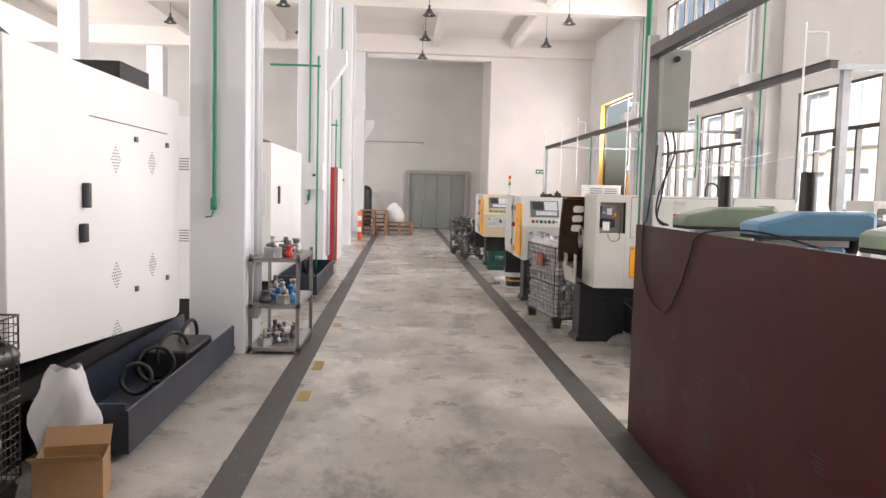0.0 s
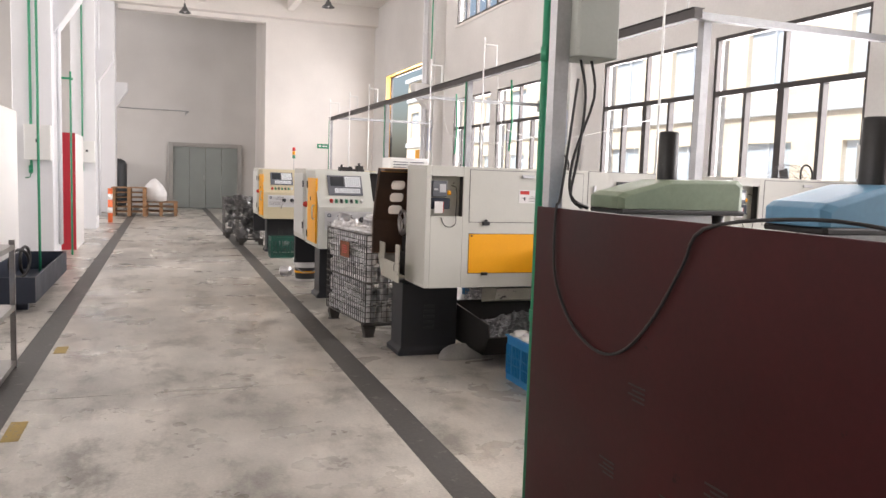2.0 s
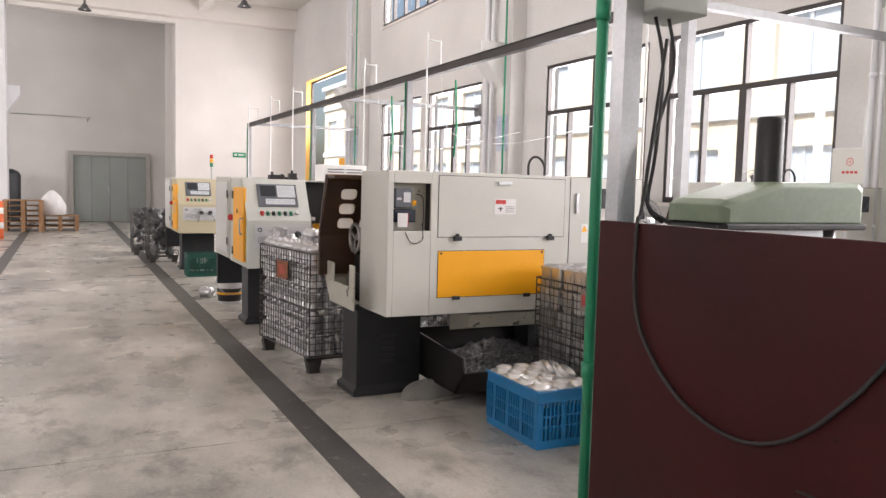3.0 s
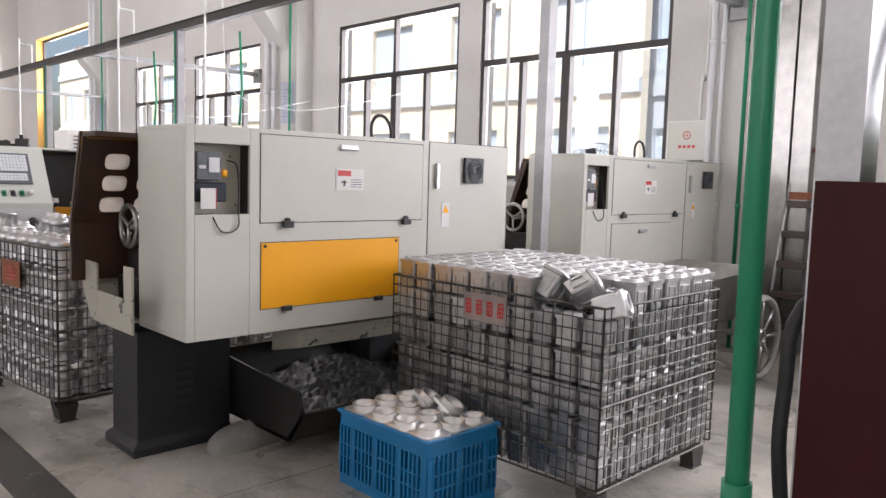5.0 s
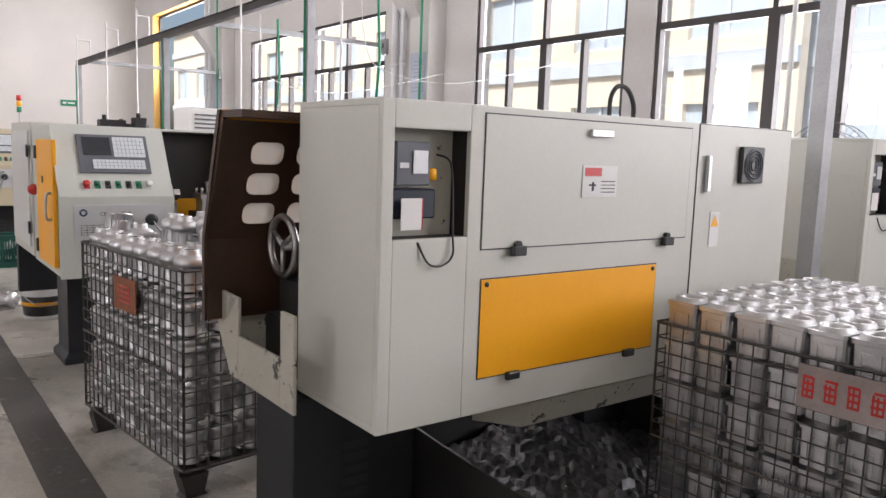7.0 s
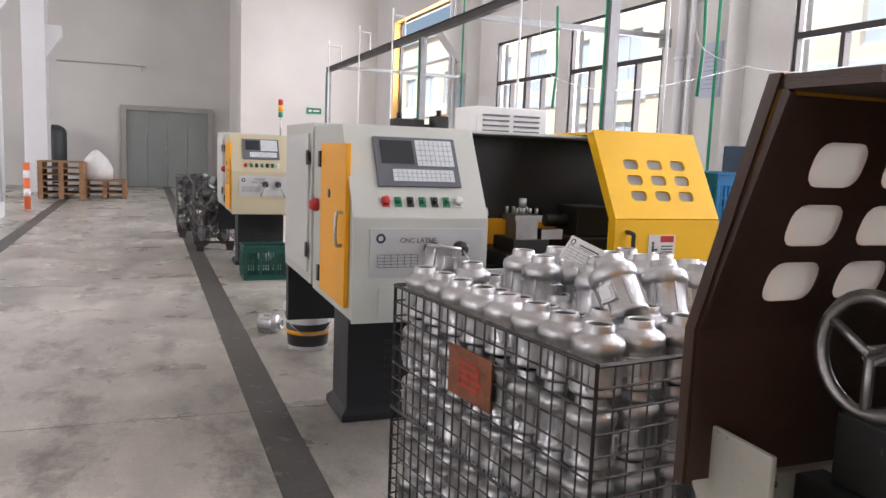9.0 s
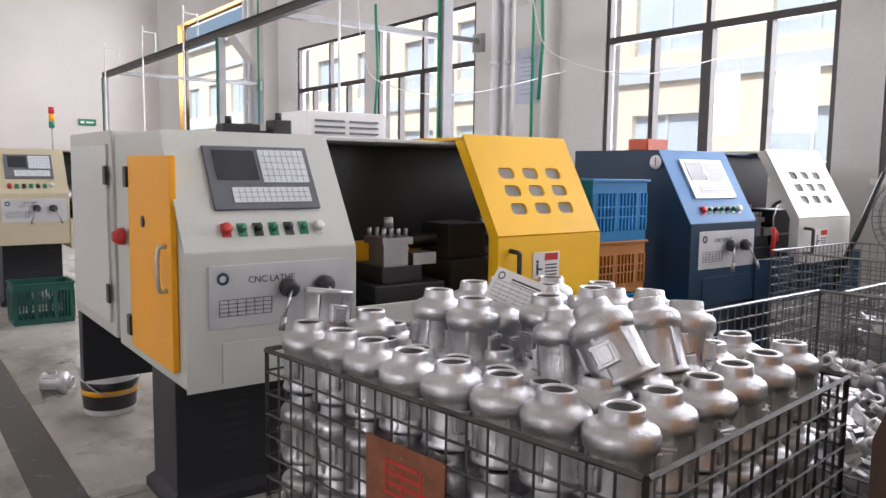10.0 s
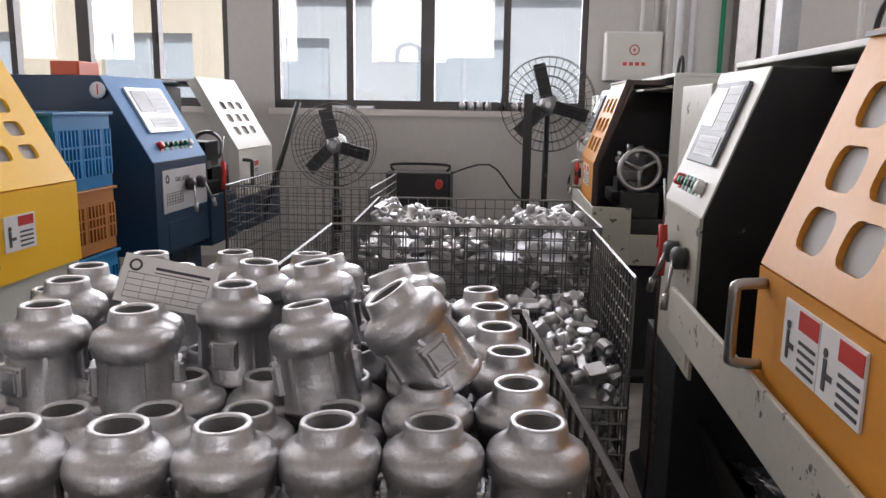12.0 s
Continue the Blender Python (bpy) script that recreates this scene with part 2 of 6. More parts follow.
FLOOR = concrete_floor()
BAND = surface("dark_floor_band", (.085, .082, .078), .5, 0, .55, 2.5, 40, .1, (.15, .145, .135), .10)
PLASTER = surface("white_plaster", (.74, .715, .68), .85, 0, .10, .7, 30, .05)
PLASTER_GREY = surface("grey_plaster", (.60, .59, .57), .85, 0, .12, .6, 30, .05, (.4, .39, .37), -.02)
WHITE_CEILING = surface("ceiling_paint", (.72, .69, .65), .9, 0, .1, .5, 20, .04)
COLUMN_PAINT = surface("column_paint", (.70, .71, .73), .6, 0, .06, 1.2, 40, .04, (.45, .45, .44), -.04)
CREAM = surface("cream_machine_paint", (.61, .61, .56), .42, 0, .08, 2, 90, .03, (.16, .14, .11), -.02)
CREAM_WORN = surface("worn_cream_paint", (.50, .49, .42), .45, 0, .14, 4, 60, .05, (.06, .055, .05), .095)
PALE_GREEN = surface("pale_green_cream_paint", (.57, .59, .545), .42, 0, .07, 2, 80, .03, (.2, .19, .17), -.05)
BUFF = surface("buff_machine_paint", (.56, .50, .34), .42, 0, .08, 2, 80, .03, (.2, .19, .17), -.04)
PALE = surface("pale_machine_paint", (.70, .71, .69), .4, 0, .05, 2, 80, .02)
WHITE_MACHINE = surface("white_machine_paint", (.80, .79, .77), .38, 0, .05, 1.2, 60, .02)
YELLOW = surface("yellow_paint", (.95, .43, .003), .45, 0, .07, 3, 70, .03, (.3, .2, .06), -.09)
DOOR_YELLOW = surface("door_yellow_paint", (.95, .54, .004), .5, 0, .06, 3, 70, .03, (.3, .2, .06), -.09)
ORANGE = surface("orange_ochre_paint", (.66, .28, .03), .42, 0, .12, 4, 60, .03, (.22, .14, .07), -.02)
BLUE_DARK = surface("dark_blue_paint", (.006, .032, .07), .42, 0, .15, 3, 60, .03, (.12, .14, .15), -.03)
BLUE_LIGHT = surface("light_blue_paint", (.12, .27, .52), .62, 0, .08, 3, 60, .02, (.4, .4, .4), -.06)
BLACK_METAL = surface("black_grimy_metal", (.016, .0155, .015), .45, 0, .5, 3.5, 50, .08, (.16, .15, .13), .02)
DARK_BASE = surface("dark_grey_base_paint", (.02, .022, .027), .5, 0, .3, 3, 60, .05, (.1, .1, .1), -.02)
NAVY_TRAY = surface("navy_tray_paint", (.015, .022, .04), .45, 0, .3, 3, 60, .05)
BROWN_INSIDE = surface("dark_brown_inside", (.055, .026, .014), .42, 0, .4, 4, 50, .05)
MAROON = surface("maroon_plywood_film", (.040, .0055, .0062), .45, 0, .35, 2.2, 45, .05, (.014, .0035, .0035), .03)
MAROON.node_tree.nodes["Principled BSDF"].inputs["Specular IOR Level"].default_value = .22
STEEL = surface("galvanised_steel", (.52, .53, .54), .38, 1, .2, 6, 80, .03)
POST_STEEL = surface("dull_zinc_post", (.34, .345, .35), .5, .6, .25, 6, 80, .03)
RAW_STEEL = surface("bare_steel", (.42, .41, .40), .34, 1, .3, 8, 90, .04)
WIRE = surface("dark_wire", (.10, .095, .09), .5, .7, .35, 9, 120, .05, (.20, .10, .05), .0)
WIRE_ZINC = surface("zinc_wire", (.24, .24, .24), .42, .9, .25, 9, 120, .04)
ALU = surface("cast_aluminium", (.60, .60, .61), .37, 1, .24, 14, 160, .30, (.35, .34, .33), -.05, .12, .14)
ALU_MACHINED = surface("machined_aluminium", (.80, .80, .80), .36, .9, .1, 20, 200, .03, per_object=.1)
# Dark metal of some fixtures; also stands in for shade inside casting necks.
ALU_DARK = surface("bore_shade_dark_metal", (.16, .16, .16), .6, .8, .3, 14, 120, .1)
RUBBER = surface("black_rubber", (.018, .018, .018), .55, 0, .3, 8, 80, .04)
BLACK_PLASTIC = surface("black_plastic", (.03, .031, .034), .4, 0, .2, 8, 80, .02)
GREY_PLASTIC = surface("grey_plastic", (.12, .13, .15), .45, 0, .15, 8, 80, .02)
SCREEN = surface("dark_screen_glass", (.03, .035, .04), .12, 0, .1, 8, 60, 0)
KEY_FIELD = surface("white_key_field", (.66, .70, .72), .45, 0, .1, 30, 120, .02)
KEY_LINES = surface("key_lines", (.25, .28, .32), .5, 0, .1, 20, 90, 0)
RED = surface("red_plastic", (.55, .035, .03), .38, 0, .15, 8, 60, .02)
GREEN_BUTTON = surface("green_button", (.03, .22, .12), .35, 0, .1, 8, 60, .0)
PAPER = surface("white_paper", (.78, .77, .76), .6, 0, .05, 10, 60, .0)
INK = surface("dark_ink", (.06, .06, .07), .6, 0, .1, 10, 60, 0)
PLATE = surface("silver_name_plate", (.62, .63, .64), .38, .35, .07, 10, 100, .02)
CRATE_BLUE = surface("blue_crate_plastic", (.01, .19, .45), .4, 0, .14, 5, 80, .04)
CRATE_ORANGE = surface("orange_crate_plastic", (.42, .17, .035), .45, 0, .2, 5, 80, .04)
CRATE_GREEN = surface("green_crate_plastic", (.008, .075, .055), .45, 0, .2, 5, 80, .04)
GREEN_PIPE = surface("green_pipe_paint", (.02, .24, .12), .4, 0, .12, 5, 60, .02)
FRAME_DARK = surface("dark_window_frame", (.055, .05, .048), .42, .4, .15, 6, 60, .02)
WOOD = surface("pallet_wood", (.30, .17, .085), .75, 0, .3, 6, 70, .1)
CARDBOARD = surface("cardboard", (.45, .28, .14), .8, 0, .12, 4, 70, .04)
SACK = surface("white_woven_sack", (.72, .72, .72), .7, 0, .1, 8, 150, .2)
DOOR_GREY = surface("grey_green_door", (.27, .30, .285), .5, 0, .1, 1.5, 40, .02)
TRIM_GREY = surface("door_trim_grey", (.36, .35, .33), .6, 0, .12, 2, 40, .03)
HOOD_GREEN = surface("green_grey_hood", (.22, .28, .19), .42, 0, .2, 5, 60, .04, (.5, .5, .45), -.02)
HOOD_BLUE = surface("light_blue_hood", (.12, .28, .42), .4, 0, .15, 5, 60, .04, (.45, .45, .42), -.03)
CHIP_METAL = surface("metal_chips", (.30, .30, .31), .42, 1, .5, 40, 200, .3, per_object=.3)
RED_PAINT = surface("red_cabinet_paint", (.40, .015, .03), .4, 0, .08, 2, 50, .02)
RUST = surface("rusty_sign_plate", (.26, .10, .05), .7, .2, .4, 14, 80, .1, (.42, .3, .22), .05)
GLASS = glass("window_glass", (.97, .98, .98))
FILM = cloudy("clouded_plastic_window", (.55, .54, .52))
FACADE = surface("cream_facade", (.80, .71, .58), .8, 0, .06, .6, 20, .02)
FACADE_GREY = surface("pale_grey_facade", (.62, .66, .72), .8, 0, .06, .6, 20, .02)
FACADE_GLASS = surface("far_window_glass", (.55, .62, .70), .55, 0, .1, .6, 20, 0)
ASPHALT = surface("pale_yard_concrete", (.42, .41, .39), .8, 0, .15, .8, 20, .05)
TANK = surface("dark_tank", (.05, .055, .06), .5, .3, .2, 3, 50, .03)
YELLOW_TAPE = surface("worn_yellow_line", (.35, .25, .08), .7, 0, .3, 8, 60, .05, (.2, .19, .17), .12)


# ---------------------------------------------------------------- the hall
def wall_grid(geo, u0, u1, z0, z1, holes, put):
    """Boxes that fill a wall but for its openings; put(a, b, c, d) adds one from u a..b, z c..d."""
    us = sorted({u0, u1, *[v for h in holes for v in h[:2]]})
    for a, b in zip(us, us[1:]):
        cut = sorted((h[2], h[3]) for h in holes if h[0] <= a + 1e-6 and h[1] >= b - 1e-6)
        z = z0
        for c, d in cut:
            if c > z:
                put(a, b, z, c)
            z = d
        if z < z1:
            put(a, b, z, z1)


CEIL = 7.35
YARD_DOOR = (23.7, 28.0, 0.0, 4.83)
holes = [(a, b, SILL, HEAD) for a, b in LOW_WINDOWS] + [(a, b, *HIGH_Z) for a, b in HIGH_WINDOWS] + [YARD_DOOR]
g = Geo()
wall_grid(g, -7.2, 33.0, -0.05, CEIL, holes, lambda a, b, c, d: g.box(WALL_X, a, c, WALL_X + .24, b, d))
solid("wall_east", g, PLASTER_GREY, "grey-white plastered wall with tall windows", "wall", kind="structure")
g = Geo()
g.box(3.53, 29.7, -.05, WALL_X - .002, 33.0, CEIL)
solid("wall_north_block", g, PLASTER, "white plastered wall block beside the gate recess", "wall", kind="structure")
g = Geo()
wall_grid(g, -16.2, 3.528, -.05, CEIL, [(.52, 2.88, -.05, 2.32)], lambda a, b, c, d: g.box(a, 32.7, c, b, 32.95, d))
solid("wall_north", g, PLASTER_GREY, "grey-white plastered end wall with a wide gate", "wall", kind="structure")
g = Geo()
g.box(-1.15, 29.7, 6.56, 3.528, 30.1, CEIL - .002)
solid("lintel_wall", g, PLASTER, "white wall above the recess of the gate", "wall", kind="structure")
g = Geo()
wl = [(a, a + 4.6, 3.0, 5.6) for a in (-4, 3, 10, 17, 24)]
wall_grid(g, -7.2, 32.7, -.05, CEIL, wl, lambda a, b, c, d: g.box(-16.2, a, c, -16.0, b, d))
solid("wall_west", g, PLASTER, "white plastered far wall with high windows", "wall", kind="structure")
# Unseen wall behind the camera, added to close off the hall.
g = Geo()
g.box(-16.2, -7.4, -.05, WALL_X + .24, -7.2, CEIL)
solid("wall_south", g, PLASTER, "unseen white plastered wall closing the hall behind the camera", "wall", kind="structure")

# ceiling with its beams
g = Geo()
g.box(-16.2, -7.4, CEIL, WALL_X + .24, 33.0, CEIL + .2)
for yb in (-6.9, .45, 7.8, 15.1, 22.4):
    g.box(-16, yb - .2, 6.7, WALL_X, yb + .2, CEIL + .01)
    for xb in (-12, -7.5, -4.3, 1.4, 4.3):
        g.box(xb - .11, yb + .2, 6.95, xb + .11, yb + 7.3 - .2, CEIL + .01)
g.box(-16, 29.3, 6.7, WALL_X, 29.69, CEIL + .01)
solid("ceiling", g, WHITE_CEILING, "white painted concrete ceiling with deep beams", "ceiling", kind="structure")

# floor: base sheet, slabs and the two dark bands
g = Geo()
g.box(-16.2, -7.4, -.12, WALL_X + .24, 33.0, -.02)
floor_ob = solid("floor", g, BAND, "worn grey concrete floor with dark bands", "floor", kind="structure")
BX = (-.79, -.59, 1.56, 1.76)
JOINTS = (-7.2, -.3, 3.7, 7.7, 11.7, 15.7, 19.7, 23.7, 27.7, 32.7)
# worn yellow line beside the shelf, and stains
for yc, ln in ((6.9, .35), (9.0, .25), (5.9, .3)):
    g = Geo()
    g.box(-.56, yc, .0005, -.47, yc + ln, .0022)
    solid("floor_line", g, YELLOW_TAPE, "worn yellow paint line on the floor", "floor marking", kind="structure")

# east side piers, corbels, pipes and ducts
for yc in (.45, 7.92, 15.1, 22.6):
    g = Geo()
    hw = .2 if 7 < yc < 9 else .42
    g.box(7.1, yc - hw, 0, WALL_X - .003, yc + hw, 6.7)
    g.prism([(7.1, 3.25), (7.1, 4.0), (6.63, 4.0), (6.63, 3.8)], "y", yc - .2, yc + .2)
    solid("wall_pier", g, PLASTER_GREY, "grey-white plastered pier with a sloped corbel", "pier", kind="structure")
    for dy, r, z1, ma in ((hw * .66, .05 if hw > .3 else .03, 6.7, COLUMN_PAINT), (hw * .2, .035 if hw > .3 else .022, 6.7, COLUMN_PAINT), (-hw * .85, .018, 6.7, GREEN_PIPE)):
        g = Geo()
        g.rod((7.02, yc + dy, 0), (7.02, yc + dy, z1), r, 10)
        for zz in (1.2, 2.6, 4.0, 5.4):
            g.rod((7.02, yc + dy, zz), (7.02, yc + dy, zz + .05), r * 1.25, 10)
        solid("wall_pipe", g, ma, "green painted pipe along the pier" if ma is GREEN_PIPE else "white painted pipe along the pier", "pipe")


# windows
def sliding_window(y0, y1, z0, z1, transom, lights, name, stagger=True):
    win = thing(name, "dark-framed sliding window with clear panes", "window", kind="structure")
    fx0, fx1 = WALL_X + .02, WALL_X + .09
    g = Geo()
    g.box(fx0, y0, z0, fx1, y1, z0 + .07).box(fx0, y0, z1 - .05, fx1, y1, z1)
    g.box(fx0, y0, z0 + .07, fx1, y0 + .05, z1 - .05).box(fx0, y1 - .05, z0 + .07, fx1, y1, z1 - .05)
    if transom:
        g.box(fx0, y0 + .05, transom - .04, fx1, y1 - .05, transom + .03)
    part("window_frame", g, FRAME_DARK, win)
    w = (y1 - y0) / lights
    for i in range(1, lights):
        g = Geo()
        wide = .055 if i == lights // 2 else .028
        g.box(fx0 - .004, y0 + w * i - wide, z0 + .07, fx1 + .01, y0 + w * i + wide, (transom or z1) - .04)
        if i != lights // 2:
            g.box(fx0 - .02, y0 + w * i - .012, z0 + .5, fx0 - .004, y0 + w * i + .012, z0 + .58)
        part("mullion", g, FRAME_DARK, win)
    if transom:
        g = Geo()
        g.box(fx0, (y0 + y1) / 2 - .025, transom + .03, fx1, (y0 + y1) / 2 + .025, z1 - .05)
        part("mullion", g, FRAME_DARK, win)
    for i in range(lights):
        g = Geo()
        gx = WALL_X + (.05 if i % 2 else .065)
        g.box(gx, y0 + w * i, z0 + .06, gx + .005, y0 + w * (i + 1), (transom or z1) - .03)
        pane = part("pane", g, GLASS, win)
        pane.visible_shadow = False
    g = Geo()
    g.box(WALL_X - .03, y0 - .04, z0 - .05, WALL_X + .24, y1 + .04, z0 - .001)
    part("window_sill", g, PLASTER, win)
    return win


for i, (a, b) in enumerate(LOW_WINDOWS):
    sliding_window(a, b, SILL, HEAD, TRANSOM, 4, "window_%d" % (i + 1))
for i, (a, b) in enumerate(HIGH_WINDOWS):
    sliding_window(a, b, *HIGH_Z, None, 8, "window_%d" % (i + 11))
for i, a in enumerate((-4, 3, 10, 17, 24)):
    g = Geo()
    g.box(-16.1, a, 3.0, -16.05, a + 4.6, 3.06).box(-16.1, a, 5.54, -16.05, a + 4.6, 5.6)
    for k in range(5):
        g.box(-16.1, a + k * 1.135, 3.06, -16.05, a + k * 1.135 + .06, 5.54)
    solid("window_%d" % (i + 21), g, FRAME_DARK, "dark-framed high window in the far wall", "window", kind="structure")

# yard door opening: deep yellow reveal with a dark frame
g = Geo()
y0, y1, _, z1 = YARD_DOOR
for yy in (y0 + .01, y1 - .07):
    g.box(WALL_X + .16, yy, 0, WALL_X + .22, yy + .06, z1 - .01)
g.box(WALL_X + .16, y0 + .07, z1 - .07, WALL_X + .22, y1 - .07, z1 - .01)
solid("yard_door_frame", g, FRAME_DARK, "dark steel frame of the tall yard opening", "door frame", kind="structure")
g = Geo()
g.box(WALL_X + .26, 24.0, 0, WALL_X + .34, 25.4, 2.3, c=.02)
for k in range(6):
    g.box(WALL_X + .245, 24.05, .2 + k * .35, WALL_X + .26, 25.35, .23 + k * .35)
solid("yellow_roll_door", g, YELLOW, "yellow door leaf beyond the tall yard opening", "door", kind="structure")

# ochre lining on the far jamb and the head only
g = Geo()
g.box(WALL_X - .012, y1 - .012, 0, WALL_X + .159, y1 - .0005, z1 - .013).box(WALL_X - .012, y0 + .0005, z1 - .012, WALL_X + .159, y1 - .0125, z1 - .0005)
solid("jamb_lining", g, surface("ochre_jamb", (.72, .42, .10), .6, 0, .1, 2, 40, .03), "ochre lining of the tall yard opening", "door lining", kind="structure")

# gate in the end wall
gate = thing("door_1", "closed grey-green metal gate in the end wall", "gate", pose(0, 0, 0), kind="structure")
g = Geo()
g.box(.39, 32.55, 0, .54, 32.72, 2.44).box(2.86, 32.55, 0, 3.01, 32.72, 2.44).box(.54, 32.55, 2.30, 2.86, 32.72, 2.44)
part("gate_frame", g, TRIM_GREY, gate, bevel=.008)
for k in range(4):
    g = Geo()
    g.box(.54 + k * .58 + .006, 32.66, .02, .54 + (k + 1) * .58 - .006, 32.71, 2.295)
    part("gate_leaf", g, DOOR_GREY, gate, bevel=.006)
g = Geo()
g.rod((1.64, 32.62, 1.0), (1.64, 32.62, 1.25), .015, 8)
g.rod((1.64, 32.66, 1.02), (1.64, 32.62, 1.02), .01, 6).rod((1.64, 32.66, 1.23), (1.64, 32.62, 1.23), .01, 6)
part("handle", g, STEEL, gate)

# columns on the west side of the aisle
for yc in (.6, 7.9, 15.2, 22.5, 29.85):
    for xc in ((-1.51,) if yc < 29 else (-1.5,)):
        g = Geo()
        d = .4
        g.box(xc - .26, yc - d, 0, xc + .26, yc + d, 6.7, c=.012)
        g.prism([(xc + .26, 3.4), (xc + .26, 4.2), (xc + .62, 4.2), (xc + .62, 3.95)], "y", yc - .2, yc + .2)
        solid("column", g, COLUMN_PAINT, "white painted concrete column with a corbel", "column", kind="structure")
        if .7 < yc < 29:
            g = Geo()
            g.rod((xc + .31, yc - .12, .3), (xc + .31, yc - .12, 6.7), .028, 8)
            g.rod((xc + .31, yc + .06, .3), (xc + .31, yc + .06, 6.7), .02, 8)
            solid("wall_pipe", g, COLUMN_PAINT, "white conduits running up a column", "pipe")
            g = Geo()
            g.tube([(xc - .02, yc - d - .035, 6.6), (xc - .02, yc - d - .035, 3), (xc - .02, yc - d - .035, 1.55), (xc - .025, yc - d - .045, 1.42)], .019, 8)
            g.rod((xc - .025, yc - d - .045, 1.47), (xc - .025, yc - d - .045, 1.36), .03, 8)
            g.tube([(xc - .025, yc - d - .04, 1.36), (xc - .04, yc - d - .05, 1.3), (xc - .1, yc - d - .04, 1.29)], .009, 6)
            solid("air_pipe", g, GREEN_PIPE, "green air pipe running down the column to a valve", "pipe")
for yc in (.6, 7.9, 15.2, 22.5, 29.85):
    g = Geo()
    g.box(-9.3, yc - .3, 0, -8.7, yc + .3, 6.7, c=.012)
    solid("column", g, COLUMN_PAINT, "white painted concrete column deeper in the hall", "column", kind="structure")
# cable loop frames of green conduit on the columns beyond
for yc, z in ((12.9, 3.55), (16.4, 2.9)):
    g = Geo()
    g.tube([(-1.95, yc, z), (-1.2, yc, z), (-1.18, yc, z - .02), (-1.18, yc, z - .1), (-1.18, yc, .0)], .018, 6)
    solid("air_pipe", g, GREEN_PIPE, "green air pipe bent down beside the aisle", "pipe")

# pendant lamps
lampm = surface("lamp_shade_grey", (.10, .10, .10), .5, .3, .2, 6, 60, .02)
LAMPS = [(.84, 14.2), (.84, 17.6), (.84, 20.9), (.84, 24.2), (.84, 27.5), (4.66, 14.6), (4.66, 17.9), (4.66, 21.3), (4.66, 24.6), (-2.9, 17), (-2.9, 20.4), (-2.9, 23.8), (-6.5, 16), (-6.5, 19.5), (-6.5, 23)]
lamp0 = None
for x, y in LAMPS:
    if lamp0 is None:
        lamp0 = thing("pendant_lamp", "dark conical pendant lamp, unlit, under the ceiling", "lamp", pose(x, y, 6.2), "hall pendant lamps")
        g = Geo()
        g.turned([(.03, .17), (.07, .16), (.10, .08), (.19, 0), (.185, 0), (.095, .075), (.06, .14), (.02, .14)], 16)
        part("shade", g, lampm, lamp0)
        g = Geo()
        g.rod((0, 0, .16), (0, 0, 1.16), .008, 6).rod((0, 0, .16), (0, 0, .27), .035, 8)
        part("stem", g, lampm, lamp0)
        g = Geo()
        g.turned([(.01, .13), (.035, .10), (.045, .05), (.03, .02), (.005, .005)], 10)
        part("bulb", g, PAPER, lamp0)
    else:
        copy_thing(lamp0, pose(x, y, 6.2))

# dado of darker paint, scuffed, at the foot of the east wall
g = Geo()
for a, b in ((-7.0, .0), (.9, 7.2), (8.15, 14.6), (15.6, 22.1), (23.1, 23.6), (28.1, 29.6)):
    g.box(WALL_X - .012, a, 0, WALL_X - .0005, b, .12)
solid("baseboard", g, TRIM_GREY, "scuffed grey skirting at the foot of the window wall", "skirting", kind="structure")

# yard and buildings beyond the windows
g = Geo()
g.box(WALL_X + .24, -60, -.4, 90, 90, -.1)
solid("ground", g, ASPHALT, "pale concrete yard outside", "ground", kind="structure")


def far_building(y0, y1, h, wall, label, x=17.0):
    b = thing("yard_building", label, "building", pose(x, y0, 0))
    w = y1 - y0
    g = Geo()
    hs = []
    n = max(1, int(w / 3.4))
    for k in range(n):
        for z in (.9, 4.3, 7.7):
            if z + 2.2 < h:
                c = (k + .5) * w / n
                hs.append((c - 1.0, c + 1.0, z, z + 1.9))
    wall_grid(g, 0, w, -.3, h, hs, lambda a, bb, c, d: g.box(0, a, c, .3, bb, d))
    part("wall", g, wall, b)
    g = Geo()
    g.box(-.25, -.1, h, 6, w + .1, h + .3)
    part("roof", g, FACADE_GREY, b)
    for a, bb, c, d in hs:
        g = Geo()
        g.box(.16, a, c, .2, bb, d)
        wi = part("window", g, FACADE_GLASS, b)
        g = Geo()
        g.box(.1, a, c, .16, bb, c + .08).box(.1, (a + bb) / 2 - .04, c + .08, .16, (a + bb) / 2 + .04, d)
        part("frame", g, FACADE_GREY, wi)
    for z in (3.6, 7.0):
        if z < h - 1:
            g = Geo()
            g.box(-.12, 0, z, -.001, w, z + .35)
            part("band", g, FACADE_GREY, b)


far_building(-30, 5, 10.5, FACADE, "cream rendered building with grey bands across the yard")
far_building(4.4, 16.2, 10.1, FACADE_GREY, "pale grey building with wide windows across the yard", 18.0)
far_building(15, 30, 10.5, FACADE, "cream rendered building with grey bands across the yard")
far_building(31, 60, 8.5, FACADE, "cream rendered building across the yard", 18.0)


# ---------------------------------------------------------------- machines
def rot_panel(x, y, z, slant):
    """Frame of a sheet whose x runs along +x and whose y climbs and leans back by slant (radians) towards +y; its z faces out."""
    return Matrix.Translation((x, y, z)) @ Matrix.Rotation(math.pi / 2 - slant, 4, "X")


SL_Z0, SL_Z1 = 1.12, 1.53


